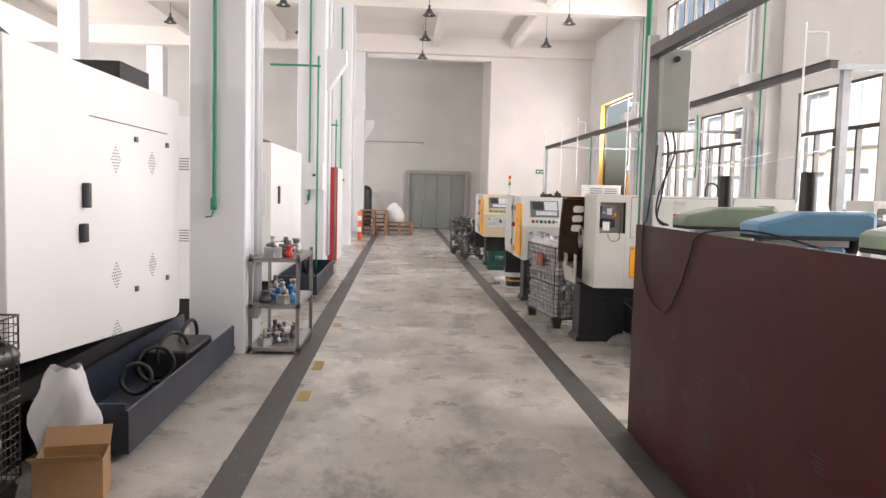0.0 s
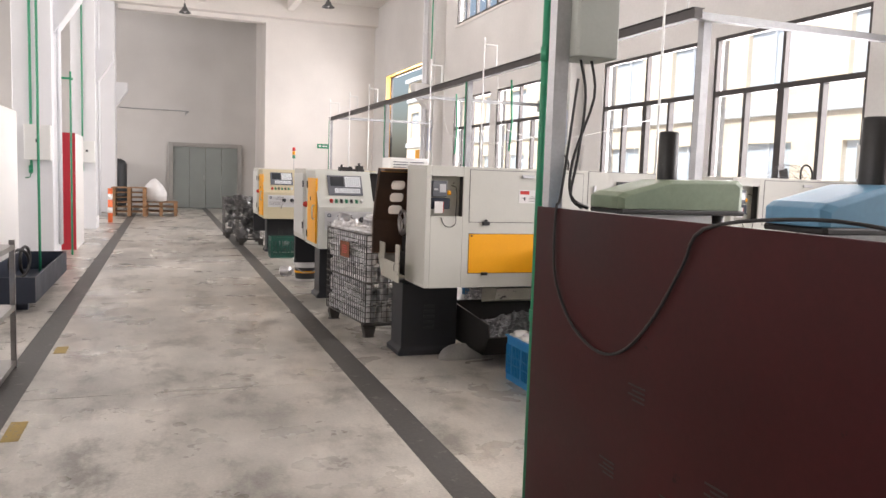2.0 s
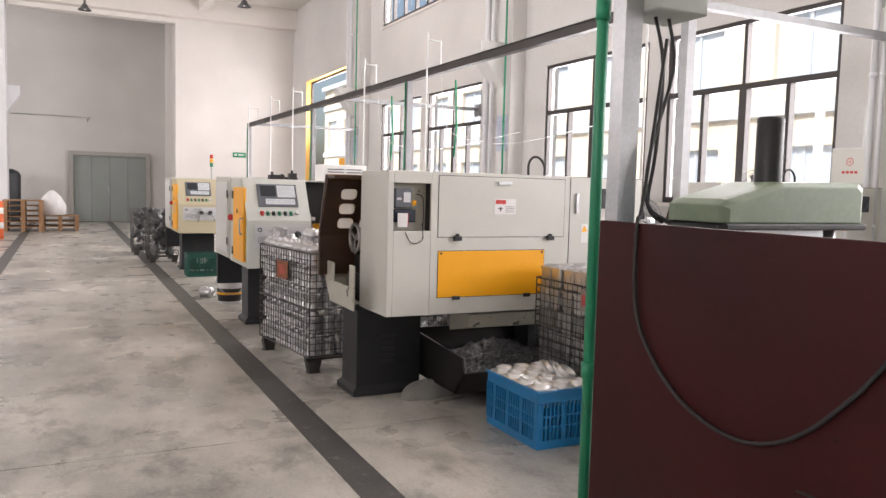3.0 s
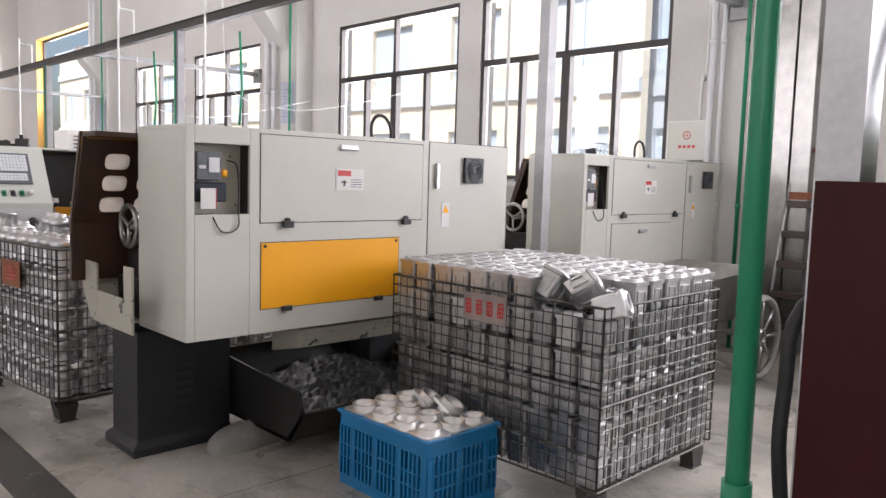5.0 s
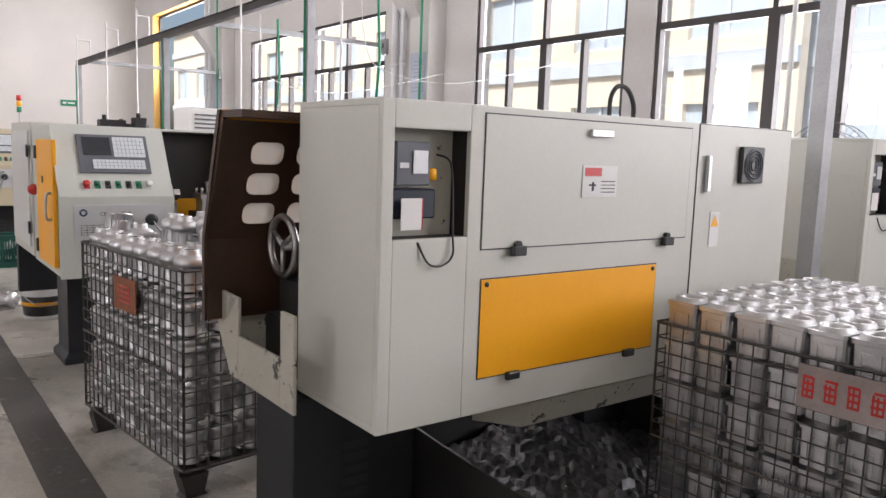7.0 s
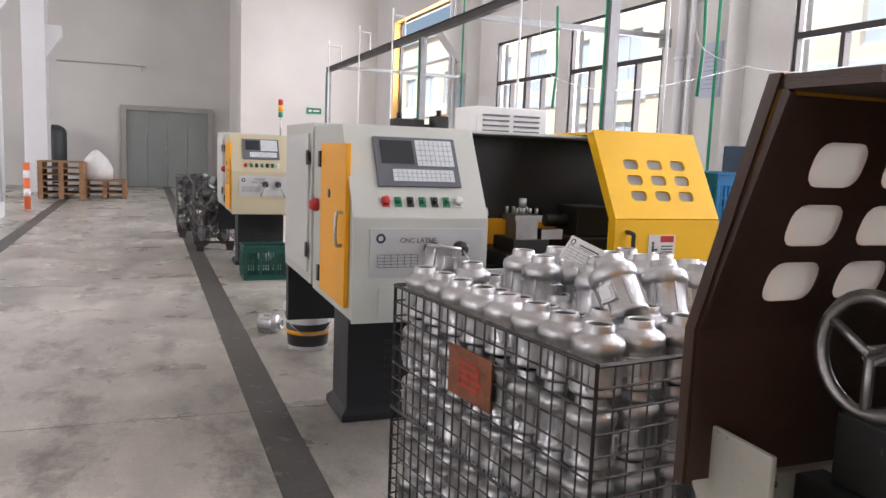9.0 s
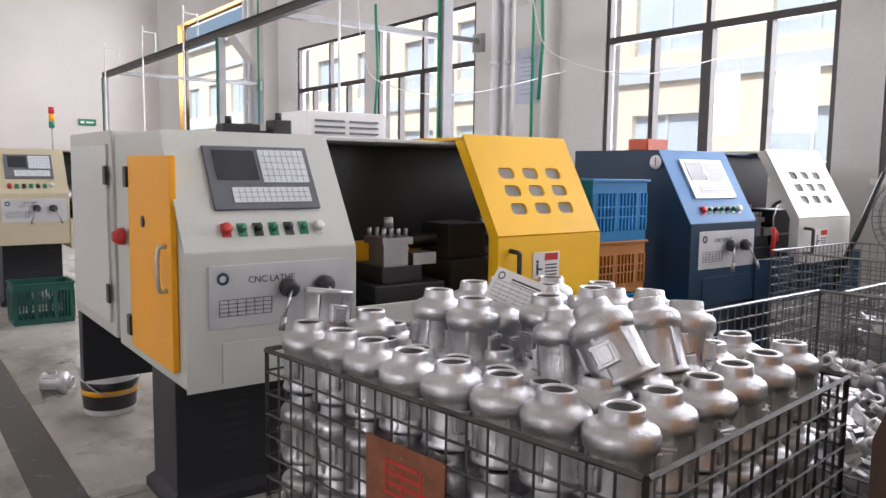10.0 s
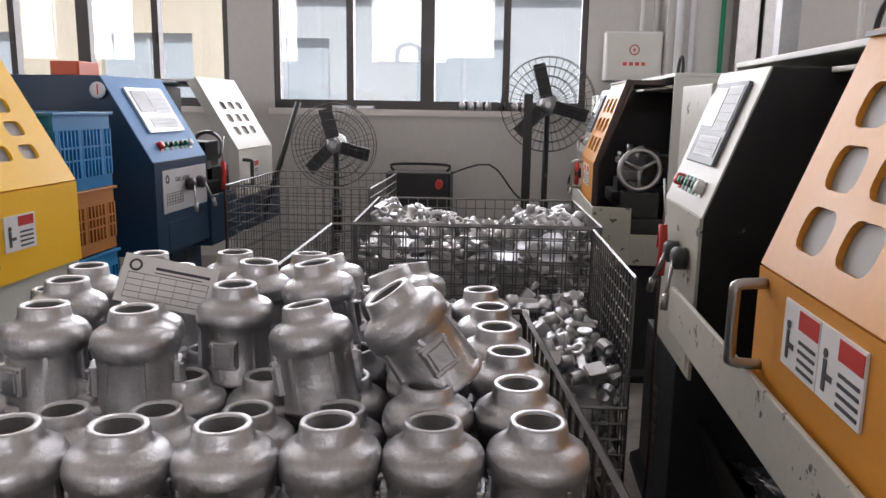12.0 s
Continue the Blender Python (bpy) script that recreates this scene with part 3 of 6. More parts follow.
def cnc_lathe(m, label, body, door_paint, face, lower, door_x, base=DARK_BASE, L=2.2, side_door=None, name_text="CNC LATHE", back=False, plate=True, cx=0.0, cw=.64, dw=.66, SL_Y=.24):
    """A slant-front CNC lathe whose front looks along -y: control housing cw wide from cx, open bay, sliding door at door_x, chip tray and two feet."""
    t = thing("cnc_lathe", label, "lathe", m, "CNC lathes")
    SLANT = math.atan2(SL_Y, SL_Z1 - SL_Z0)
    SL_LEN = math.hypot(SL_Y, SL_Z1 - SL_Z0)
    ce, ks = cx + cw, cw / .64
    D = .9 if not back else .76
    prof = [(0, .65), (0, SL_Z0), (SL_Y, SL_Z1), (D, SL_Z1), (D, .65)]
    g = Geo()
    g.prism(prof, "x", cx + .012, ce)
    part("control_housing", g, BLACK_METAL if body is CREAM_WORN else body, t, bevel=.006)
    # front skins of the control housing
    g = Geo()
    g.panel(cw, SL_LEN, [], .006, rot_panel(cx, .001, SL_Z0, SLANT) @ pose(0, 0, -.003))
    part("slanted_front", g, face, t, bevel=.002)
    g = Geo()
    g.box(cx, -.006, .65, ce, 0.004, SL_Z0)
    part("lower_front", g, lower, t, bevel=.002)
    # panel with screen and keys
    P = rot_panel(cx + .13 * ks, SL_Y * .32, SL_Z0 + (SL_Z1 - SL_Z0) * .32, SLANT) @ pose(0, 0, .004) @ Matrix.Scale(ks, 4, (1, 0, 0))
    g = Geo()
    g.box(0, 0, 0, .40, .255, .012, P)
    ctl = part("control_panel", g, GREY_PLASTIC if face is not BLUE_LIGHT and face is not CREAM_WORN else PLATE, t, "grey control panel with screen and keys", bevel=.003)
    g = Geo()
    g.box(.03, .115, .0125, .185, .235, .015, P)
    part("screen", g, SCREEN if face is not CREAM_WORN else PLATE, ctl, "dark screen")
    for q in ((.20, .105, .38, .24), (.075, .025, .37, .085)):
        g = Geo()
        g.box(q[0], q[1], .0125, q[2], q[3], .0145, P)
        part("key_field", g, KEY_FIELD if face is not CREAM_WORN else PLATE, ctl)
        g = Geo()
        nx, ny = (8, 5) if q[0] > .1 else (13, 3)
        for k in range(1, nx):
            xx = q[0] + (q[2] - q[0]) * k / nx
            g.box(xx - .0012, q[1] + .004, .0146, xx + .0012, q[3] - .004, .0152, P)
        for k in range(1, ny):
            yy = q[1] + (q[3] - q[1]) * k / ny
            g.box(q[0] + .004, yy - .001, .0146, q[2] - .004, yy + .001, .0151, P)
        part("key_grid", g, KEY_LINES, ctl)
    for k in range(7):
        B = rot_panel(cx + (.155 + k * .058) * ks, SL_Y * .17, SL_Z0 + (SL_Z1 - SL_Z0) * .17, SLANT)
        g = Geo()
        r = .02 if k in (0, 6) else .012
        g.box(-.016, -.028, .003, .016, .022, .006, B)
        g.turned([(r, .006), (r, .022), (r * .8, .028), (r * .3, .028)], 12, B)
        part("button", g, RED if k == 0 else (PALE if k == 6 else (GREEN_BUTTON if k % 2 else BLACK_PLASTIC)), t)
    if plate:
        g = Geo()
        g.box(.075, -.010, .86, .615, -.0065, 1.075)
        pl = part("name_plate", g, PLATE, t, "silver plate with gear levers and lettering", bevel=.001)
        up = pose(.30, -.0108, 1.02, 90)
        words("lettering", name_text, .032, INK, pl, up)
        g = Geo()
        for k in range(5):
            g.box(.11, -.0112, .90 + k * .014, .30, -.0102, .902 + k * .014)
        for k in range(7):
            g.box(.11 + k * .0313, -.0112, .90, .112 + k * .0313, -.0102, .958)
        part("table_lines", g, INK, pl)
        g = Geo()
        g.turned([(.022, 0), (.022, .001), (.012, .001), (.012, 0)], 14, pose(.125, -.0105, 1.03, 90), closed=True)
        part("badge", g, BLUE_DARK, pl)
    for lx in (cx + .36 * ks, cx + .50 * ks):
        g = Geo()
        g.turned([(.034, 0), (.034, .03), (.026, .04), (.008, .04)], 16, pose(lx, -.012, .985, 90))
        kn = part("gear_knob", g, BLACK_PLASTIC, t, "black gear lever knob")
        g = Geo()
        s = -.05 if lx < cx + .4 * ks else .06
        g.rod((lx, -.045, .985), (lx + s, -.075, .875), .006, 8).rod((lx + s * .85, -.071, .89), (lx + s * 1.12, -.078, .845), .011, 8)
        part("lever", g, RAW_STEEL, kn)
    # lower hatch
    g = Geo()
    g.box(cx + .12 * ks, -.0095, .67, cx + .60 * ks, -.007, .81)
    part("hatch", g, lower, t, bevel=.002)
    # rear shell and roof over the bay
    g = Geo()
    g.box(ce, .70, .66, L - (.16 if back else .06), .90 if not back else .72, SL_Z1).box(ce, .30, SL_Z1 - .015, L - (.16 if back else .06), .70, SL_Z1)
    part("rear_cover", g, body, t, bevel=.004)
    g = Geo()
    g.box(ce + .002, .665, .70, L - (.17 if back else .08), .698, SL_Z1 - .02)
    part("splash_wall", g, BLACK_METAL if not back else BROWN_INSIDE, t, "dark splash wall")
    g = Geo()
    g.box(ce + .06, .650, .86, L - .5, .664, 1.06)
    part("inner_strip", g, YELLOW if door_paint is DOOR_YELLOW else BLACK_METAL, t)
    # tray with front lip
    g = Geo()
    if back:
        # folded sheet trough with a chamfered lower edge, and an end plate notched from above
        g.prism([(-.07, .925), (-.07, .80), (.045, .65), (.30, .65), (.30, .662), (.05, .662), (-.058, .805), (-.058, .925)], "x", ce, L - .013)
        g.prism([(-.07, .935), (-.07, .80), (.045, .645), (.12, .645), (.12, .93)], "x", L - .0125, L)
        g.prism([(.12, .80), (.12, .645), (.455, .645), (.455, .80)], "x", L - .0125, L)
        g.prism([(.455, .95), (.455, .645), (.55, .645), (.55, .95)], "x", L - .0125, L)
    else:
        g.box(ce, .0, .60, L - .014, .68, .65).box(ce, -.02, .60, L, .0, .885)
        g.box(L - .012, 0, .66, L, .62, .80)
    part("tray", g, lower if lower is not BLUE_DARK else BLUE_DARK, t, bevel=.004)
    # bed, chuck, tool post and tailstock
    if back:
        g = Geo()
        g.box(.0, .12, .65, cx + .01, .30, 1.50)
        part("headstock_cover", g, body, t, bevel=.006)
        g = Geo()
        g.box(L - .20, .05, .67, L - .13, .30, .86).box(L - .30, .10, .86, L - .16, .28, .99)
        part("end_bracket", g, BLACK_METAL, t, bevel=.006)
    g = Geo()
    g.box(ce, .22, .66, L - (.2 if back else .1), .30, .86).box(ce, .44, .66, L - (.2 if back else .1), .52, .86)
    part("bed", g, BLACK_METAL, t, bevel=.004)
    g = Geo()
    g.turned([(.10, 0), (.105, .02), (.105, .09), (.06, .10), (.03, .06)], 20, Matrix.Translation((ce, .37, 1.08)) @ Matrix.Rotation(math.pi / 2, 4, "Y"))
    for k in range(3):
        g.box(.02, -.02, .09, .10, .02, .13, Matrix.Translation((ce, .37, 1.08)) @ Matrix.Rotation(math.pi / 2, 4, "Y") @ pose(0, 0, 0, 0, 0, 120 * k))
    part("chuck", g, RAW_STEEL, t)
    g = Geo()
    bx0 = ce + .16
    g.box(bx0, .12, .86, bx0 + .35, .56, .93).box(bx0 + .06, .16, .93, bx0 + .26, .40, 1.0)
    part("cross_slide", g, BLACK_METAL, t, bevel=.005)
    g = Geo()
    g.box(bx0 + .08, .18, 1.0, bx0 + .20, .30, 1.09).box(bx0 + .065, .165, 1.09, bx0 + .215, .315, 1.12)
    for k in range(4):
        for yy in (.185, .295):
            g.rod((bx0 + .08 + k * .037, yy, 1.12), (bx0 + .08 + k * .037, yy, 1.155), .009, 6)
    g.box(bx0 + .22, .17, 1.0, bx0 + .34, .26, 1.05).rod((bx0 + .14, .24, 1.155), (bx0 + .14, .24, 1.20), .02, 8)
    part("tool_post", g, RAW_STEEL, t)
    g = Geo()
    tx = L - .72
    g.box(tx, .20, .86, tx + .30, .54, 1.0).box(tx + .03, .25, 1.0, tx + .25, .48, 1.16).rod((tx - .1, .37, 1.08), (tx + .05, .37, 1.08), .035, 12)
    part("tailstock", g, BLACK_METAL, t, bevel=.01)
    g = Geo()
    hy = .17 if back else .37
    W = Matrix.Translation((L - .14 if back else L - .35, hy, 1.11)) @ Matrix.Rotation(math.pi / 2, 4, "Y")
    g.ring(.10, .013, 24, 6, W)
    for k in range(3):
        g.rod((0, 0, 0), (.1 * math.cos(k * 2.1), .1 * math.sin(k * 2.1), 0), .009, 6, W)
    g.rod((L - .6, hy, 1.11), (L - .14 if back else L - .35, hy, 1.11), .018, 8)
    part("handwheel", g, RAW_STEEL, t)
    # sliding door
    EW = .05 if not back else .015
    g = Geo()
    hk = (SL_LEN - .05) / .425
    if back:
        holes = [(.10 + i * .17, (.06 + j * .125) * hk, .10 + i * .17 + .12, (.06 + j * .125 + .09) * hk) for i in range(3) for j in range(3)]
    else:
        holes = [(.13 + i * .145, .10 + j * .09, .13 + i * .145 + .09, .10 + j * .09 + .056) for i in range(3) for j in range(3)]
    DP = rot_panel(door_x, -.03, SL_Z0, SLANT)
    g.panel(dw, SL_LEN + .03, holes, .012, DP, .35)
    g.box(door_x, -.042, .83, door_x + dw, -.03, SL_Z0)
    dr = part("sliding_door", g, door_paint, t, "%s sliding door with nine small windows" % ("yellow" if door_paint is DOOR_YELLOW else "painted"))
    g = Geo()
    g.box(door_x, SL_Y - .03, SL_Z1 + .005, door_x + dw, .30 if back else .62, SL_Z1 + .018)
    for xx in (door_x, door_x + dw - .012):
        g.prism([(-.03, SL_Z0), (-.03, .83), (-.03 + EW, .83), (-.03 + EW, SL_Z0), (SL_Y - .02 + EW, SL_Z1), (SL_Y - .02, SL_Z1 + .012)], "x", xx, xx + .012)
    if back:
        g.prism([(-.045, SL_Z0), (-.045, .83), (-.02, .83), (-.02, SL_Z0), (SL_Y - .02, SL_Z1 + .03), (SL_Y - .045, SL_Z1 + .03)], "x", door_x + dw + .0005, door_x + dw + .006)
        g.box(door_x, SL_Y - .045, SL_Z1 + .0185, door_x + dw, .30, SL_Z1 + .028)
    # Edges and inner side of rear-facing doors are dark brown, outside orange.
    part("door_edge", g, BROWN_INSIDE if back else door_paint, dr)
    if back:
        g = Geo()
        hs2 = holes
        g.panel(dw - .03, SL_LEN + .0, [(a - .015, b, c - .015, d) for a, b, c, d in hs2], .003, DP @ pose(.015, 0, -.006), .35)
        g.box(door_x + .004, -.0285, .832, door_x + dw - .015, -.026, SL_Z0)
        part("inner_lining", g, BROWN_INSIDE, dr, "dark brown inner side of the door")
    for a, b, c, d in holes:
        g = Geo()
        g.box(a - .004, b - .004, -.004, c + .004, d + .004, -.001, DP)
        part("door_window", g, FILM, dr)
    g = Geo()
    hx, dz = door_x + (.07 if not back else .05), .0 if not back else .035
    g.tube([(hx, -.042, .90 + dz), (hx, -.095, .905 + dz), (hx, -.10, .93 + dz), (hx, -.10, 1.03 + dz), (hx, -.095, 1.055 + dz), (hx, -.042, 1.06 + dz)], .011, 8)
    part("door_handle", g, BLACK_PLASTIC if not back else RAW_STEEL, dr)
    for k in range(2 if back else 1):
        g = Geo()
        sx = door_x + (.20 if not back else .165) + k * .157
        lz = .0 if not back else .052
        g.box(sx, -.0465, .93 + lz, sx + (.16 if not back else .153), -.0425, 1.045 + lz)
        st = part("warning_label", g, PAPER, dr, "white warning label with a red field")
        g = Geo()
        g.box(sx + .07, -.048, 1.008 + lz, sx + .150, -.0468, 1.04 + lz)
        part("red_field", g, RED, st)
        g = Geo()
        for r in range(4):
            g.box(sx + .075, -.048, .94 + lz + r * .015, sx + .145, -.0468, .946 + lz + r * .015)
        g.box(sx + .02, -.048, .945 + lz, sx + .032, -.0468, .995 + lz).box(sx + .03, -.048, .965 + lz, sx + .055, -.0468, .975 + lz).rod((sx + .026, -.0468, 1.004 + lz), (sx + .026, -.048, 1.004 + lz), .008, 8)
        part("pictogram", g, INK, st)
    # feet and chip tray
    f0, f1 = (.02, .33) if back else (.55, .87)
    for x0, x1 in ((.13, .66), (L - .60, L - .11)):
        g = Geo()
        g.loft([[(x0 - .03, f0 - .03, 0), (x1 + .03, f0 - .03, 0), (x1 + .03, f1 + .03, 0), (x0 - .03, f1 + .03, 0)], [(x0 - .03, f0 - .03, .04), (x1 + .03, f0 - .03, .04), (x1 + .03, f1 + .03, .04), (x0 - .03, f1 + .03, .04)],
                [(x0, f0, .07), (x1, f0, .07), (x1, f1, .07), (x0, f1, .07)], [(x0, f0, .61), (x1, f0, .61), (x1, f1, .61), (x0, f1, .61)]])
        ft = part("foot", g, base, t, bevel=.006)
        g = Geo()
        for k in range(5):
            for yy in (f0 - .003, f1 - .003):
                g.box(x0 + .2, yy, .22 + k * .045, x0 + .30, yy + .006, .245 + k * .045)
        part("louvre", g, BLACK_PLASTIC, ft)
    if side_door:
        g = Geo()
        g.box(-.012, .10, .70, .01, .62, 1.44)
        sd = part("side_door", g, side_door, t, "yellow side door with black hinges", bevel=.003)
        for yy, zz in ((.63, .78), (.63, 1.36)):
            g = Geo()
            g.box(-.022, yy - .02, zz - .04, .0, yy + .02, zz + .04)
            part("hinge", g, BLACK_PLASTIC, sd)
        g = Geo()
        g.tube([(-.012, .15, .98), (-.04, .15, .99), (-.04, .15, 1.12), (-.012, .15, 1.13)], .008, 6)
        part("handle", g, STEEL, sd)
        g = Geo()
        g.turned([(.035, 0), (.035, .02), (.02, .045), (.008, .045)], 10, pose(-.0, .74, 1.12, 0, -90, 0))
        part("main_switch", g, RED, t, "red and yellow main switch")
        g = Geo()
        g.turned([(.022, 0), (.022, .004), (.006, .004)], 10, pose(-.012, .42, 1.2, 0, -90, 0))
        part("lock", g, BLACK_PLASTIC, sd)
    return t


def lathe_back(t, L, detail=True):
    """The rear cabinet of a lathe that stands with its back to the aisle; local y .39 to .9 is its depth."""
    Y = .90
    before = set(t.children)
    g = Geo()
    # recess for the lubricator at local x 1.75 to 2.01 is left open
    rx0, rx1, rz0, rz1 = L - .435, L - .17, 1.20, 1.51
    z0, z1 = .64, 1.59
    x0, x1 = .0, L - .13
    wall_grid(g, x0, x1, z0, z1, [(rx0, rx1, rz0, rz1)], lambda a, b, c, d: g.box(a, Y - .02, c, b, Y, d))
    g.box(x0, .40, z0, x1, Y - .02, z0 + .02).box(x0, .40, z1 - .02, x1, Y - .02, z1).box(x1 - .02, .40, z0 + .02, x1, Y - .02, z1 - .02).box(x0, .40, z0 + .02, x0 + .02, Y - .02, z1 - .02)
    part("back_cabinet", g, CREAM, t, "chipped cream back cabinet", bevel=.004)
    g = Geo()
    g.box(rx0 - .01, .70, rz0 - .01, rx1 + .01, .715, rz1 + .01).box(rx0 - .012, .715, rz0 - .012, rx1 + .012, Y - .02, rz0 - .001).box(rx0 - .012, .715, rz1 + .001, rx1 + .012, Y - .02, rz1 + .012)
    g.box(rx0 - .012, .715, rz0, rx0 - .001, Y - .02, rz1).box(rx1 + .001, .715, rz0, rx1 + .012, Y - .02, rz1)
    rec = part("recess", g, BLACK_METAL, t, "dark recess holding a lubricator")
    g = Geo()
    g.box(rx1 - .14, .78, 1.35, rx1 - .015, .88, 1.475, c=.008)
    pump = part("lubricator", g, GREY_PLASTIC, rec, "grey lubrication pump")
    g = Geo()
    g.box(rx1 - .17, .76, 1.255, rx1 - .01, .87, 1.34, c=.01)
    part("oil_tank", g, NAVY_TRAY, rec)
    g = Geo()
    g.box(rx1 - .105, .885, 1.225, rx1 - .035, .888, 1.315)
    part("label_card", g, PAPER, rec)
    g = Geo()
    g.box(rx1 - .11, .882, 1.225, rx1 - .105, .887, 1.315)
    part("card_edge", g, RED, rec)
    g = Geo()
    g.turned([(.02, 0), (.02, .03), (.012, .035)], 10, pose(rx1 - .165, .84, 1.365))
    part("cap", g, YELLOW, rec)
    g = Geo()
    g.box(rx1 - .125, .882, 1.385, rx1 - .075, .884, 1.45).box(rx1 - .06, .882, 1.40, rx1 - .03, .884, 1.415)
    part("dial", g, PLATE, rec)
    g = Geo()
    cab = [(rx0 + .08, .84, 1.44), (rx0 + .05, .87, 1.42), (rx0 + .045, .88, 1.33), (rx0 + .06, .905, 1.22), (rx0 + .06, .91, 1.15), (rx0 + .10, .912, 1.12), (rx0 + .15, .912, 1.13), (rx0 + .18, .90, 1.19)]
    g.tube(cab, .0032, 6)
    part("cable", g, RUBBER, rec)

    def sheet(name, a, b, c, d, paint, label="", out=.004, seam=.004):
        g = Geo()
        g.box(a - seam, Y + .0005, c - seam, b + seam, Y + .0015, d + seam)
        part("seam", g, INK, t)
        g = Geo()
        g.box(a, Y + .0016, c, b, Y + out, d)
        return part(name, g, paint, t, label, bevel=.0012)

    hx = lambda wx: L - (wx - 2.03)  # world x of the first machine to local x
    up = sheet("upper_panel", hx(3.52), hx(2.52), 1.16, 1.565, CREAM, "large cream access panel with a chrome grip")
    g = Geo()
    g.box(hx(3.07), Y + .005, 1.515, hx(2.96), Y + .02, 1.54, c=.005)
    part("grip", g, STEEL, up)
    g = Geo()
    g.box(hx(3.11), Y + .0045, 1.315, hx(2.94), Y + .007, 1.42)
    lb = part("warning_label", g, PAPER, up, "white warning label with a red field")
    g = Geo()
    g.box(hx(3.03), Y + .0072, 1.385, hx(2.95), Y + .0082, 1.413)
    part("red_field", g, RED, lb)
    g = Geo()
    for k in range(4):
        g.box(hx(3.10), Y + .0072, 1.33 + k * .012, hx(3.03), Y + .0078, 1.333 + k * .012)
    g.box(hx(2.995), Y + .0072, 1.335, hx(2.985), Y + .008, 1.365).box(hx(3.005), Y + .0072, 1.352, hx(2.97), Y + .008, 1.358)
    part("pictogram", g, INK, lb)
    for wx in (2.66, 3.40):
        g = Geo()
        g.box(hx(wx) - .03, Y + .004, 1.135, hx(wx) + .03, Y + .028, 1.165, c=.006)
        g.rod((hx(wx), Y + .004, 1.17), (hx(wx), Y + .02, 1.17), .012, 8)
        part("latch", g, BLACK_PLASTIC, t, "black latch")
    if detail:
        yl = sheet("yellow_panel", hx(3.36), hx(2.525), .755, 1.065, YELLOW, "bright yellow lower access panel")
        for wx in (2.545, 3.34):
            g = Geo()
            g.turned([(.008, 0), (.008, .004), (.003, .005)], 8, pose(hx(wx), Y + .004, 1.05, -90))
            part("screw", g, BLACK_PLASTIC, yl)
        for wx in (2.66, 3.22):
            g = Geo()
            g.box(hx(wx) - .028, Y + .004, .738, hx(wx) + .028, Y + .025, .762, c=.006)
            part("latch", g, BLACK_PLASTIC, t)
    else:
        lo = sheet("lower_panel", hx(3.36), hx(2.525), .70, 1.09, CREAM, "cream lower access panel")
        g = Geo()
        g.box(hx(3.0), Y + .005, 1.02, hx(2.88), Y + .02, 1.045, c=.005)
        part("grip", g, STEEL, lo)
    cd = sheet("cabinet_door", hx(4.215), hx(3.57), .66, 1.585, CREAM, "cream electrical cabinet door")
    g = Geo()
    g.box(hx(3.64), Y + .005, 1.33, hx(3.61), Y + .022, 1.47, c=.006)
    part("door_lock", g, STEEL, cd)
    g = Geo()
    g.box(hx(3.99), Y + .005, 1.365, hx(3.83), Y + .025, 1.51, c=.006)
    fan = part("fan_guard", g, BLACK_PLASTIC, cd, "black cabinet fan")
    g = Geo()
    for rr in (.02, .035, .05, .062):
        g.ring(rr, .003, 20, 4, pose(hx(3.91), Y + .028, 1.437, 90))
    part("fan_rings", g, GREY_PLASTIC, fan)
    g = Geo()
    g.box(hx(3.73), Y + .005, 1.115, hx(3.67), Y + .007, 1.25)
    wl_ = part("hazard_label", g, PAPER, cd, "white label with a yellow hazard triangle")
    g = Geo()
    g.prism([(hx(3.725), 1.195), (hx(3.675), 1.195), (hx(3.70), 1.24)], "y", Y + .0072, Y + .008)
    part("triangle", g, YELLOW, wl_)
    # chip tray behind and sheet under the cabinet
    g = Geo()
    g.prism([(.55, .62), (.86, .62), (.82, .52), (.55, .46)], "x", hx(3.75), hx(2.80))
    part("chute", g, CREAM_WORN, t, bevel=.004)
    a, b = hx(3.85), hx(2.66)
    g = Geo()
    g.prism([(.28, .10), (.95, .10), (1.06, .26), (1.05, .265), (.93, .115), (.29, .115), (.20, .42), (.19, .42)], "x", a, b)
    for xx in (a, b - .012):
        g.prism([(.28, .10), (.95, .10), (1.06, .26), (1.02, .36), (.20, .42)], "x", xx, xx + .012)
    tr = part("chip_tray", g, BLACK_METAL, t, "black chip tray heaped with metal chips")
    rnd = random.Random(5)
    g = Geo()
    nx, ny = 44, 24
    vs = []
    for i in range(nx + 1):
        for j in range(ny + 1):
            u, w = i / nx, j / ny
            hgt = .13 + .20 * (1 - abs(u - .45) * 1.1) * (1 - w * .75) + rnd.uniform(-.012, .012)
            vs.append((a + .02 + u * (b - a - .04), .30 + w * .70, max(hgt, .12 + max(0, (w - .9)) * .9)))
    g.add(vs, [(i * (ny + 1) + j, (i + 1) * (ny + 1) + j, (i + 1) * (ny + 1) + j + 1, i * (ny + 1) + j + 1) for i in range(nx) for j in range(ny)])
    for k in range(1500):
        i, j = rnd.randrange(nx), rnd.randrange(ny)
        p = Vector(vs[i * (ny + 1) + j])
        d = Vector((rnd.uniform(-1, 1), rnd.uniform(-1, 1), rnd.uniform(-.1, .9))).normalized() * rnd.uniform(.008, .022)
        s = d.orthogonal().normalized() * .0025
        q = p + Vector((rnd.uniform(-.01, .01), rnd.uniform(-.01, .01), 0))
        g.add([q, q + d * .5 + s, q + d, q + d * .5 - s], [(0, 1, 2, 3)])
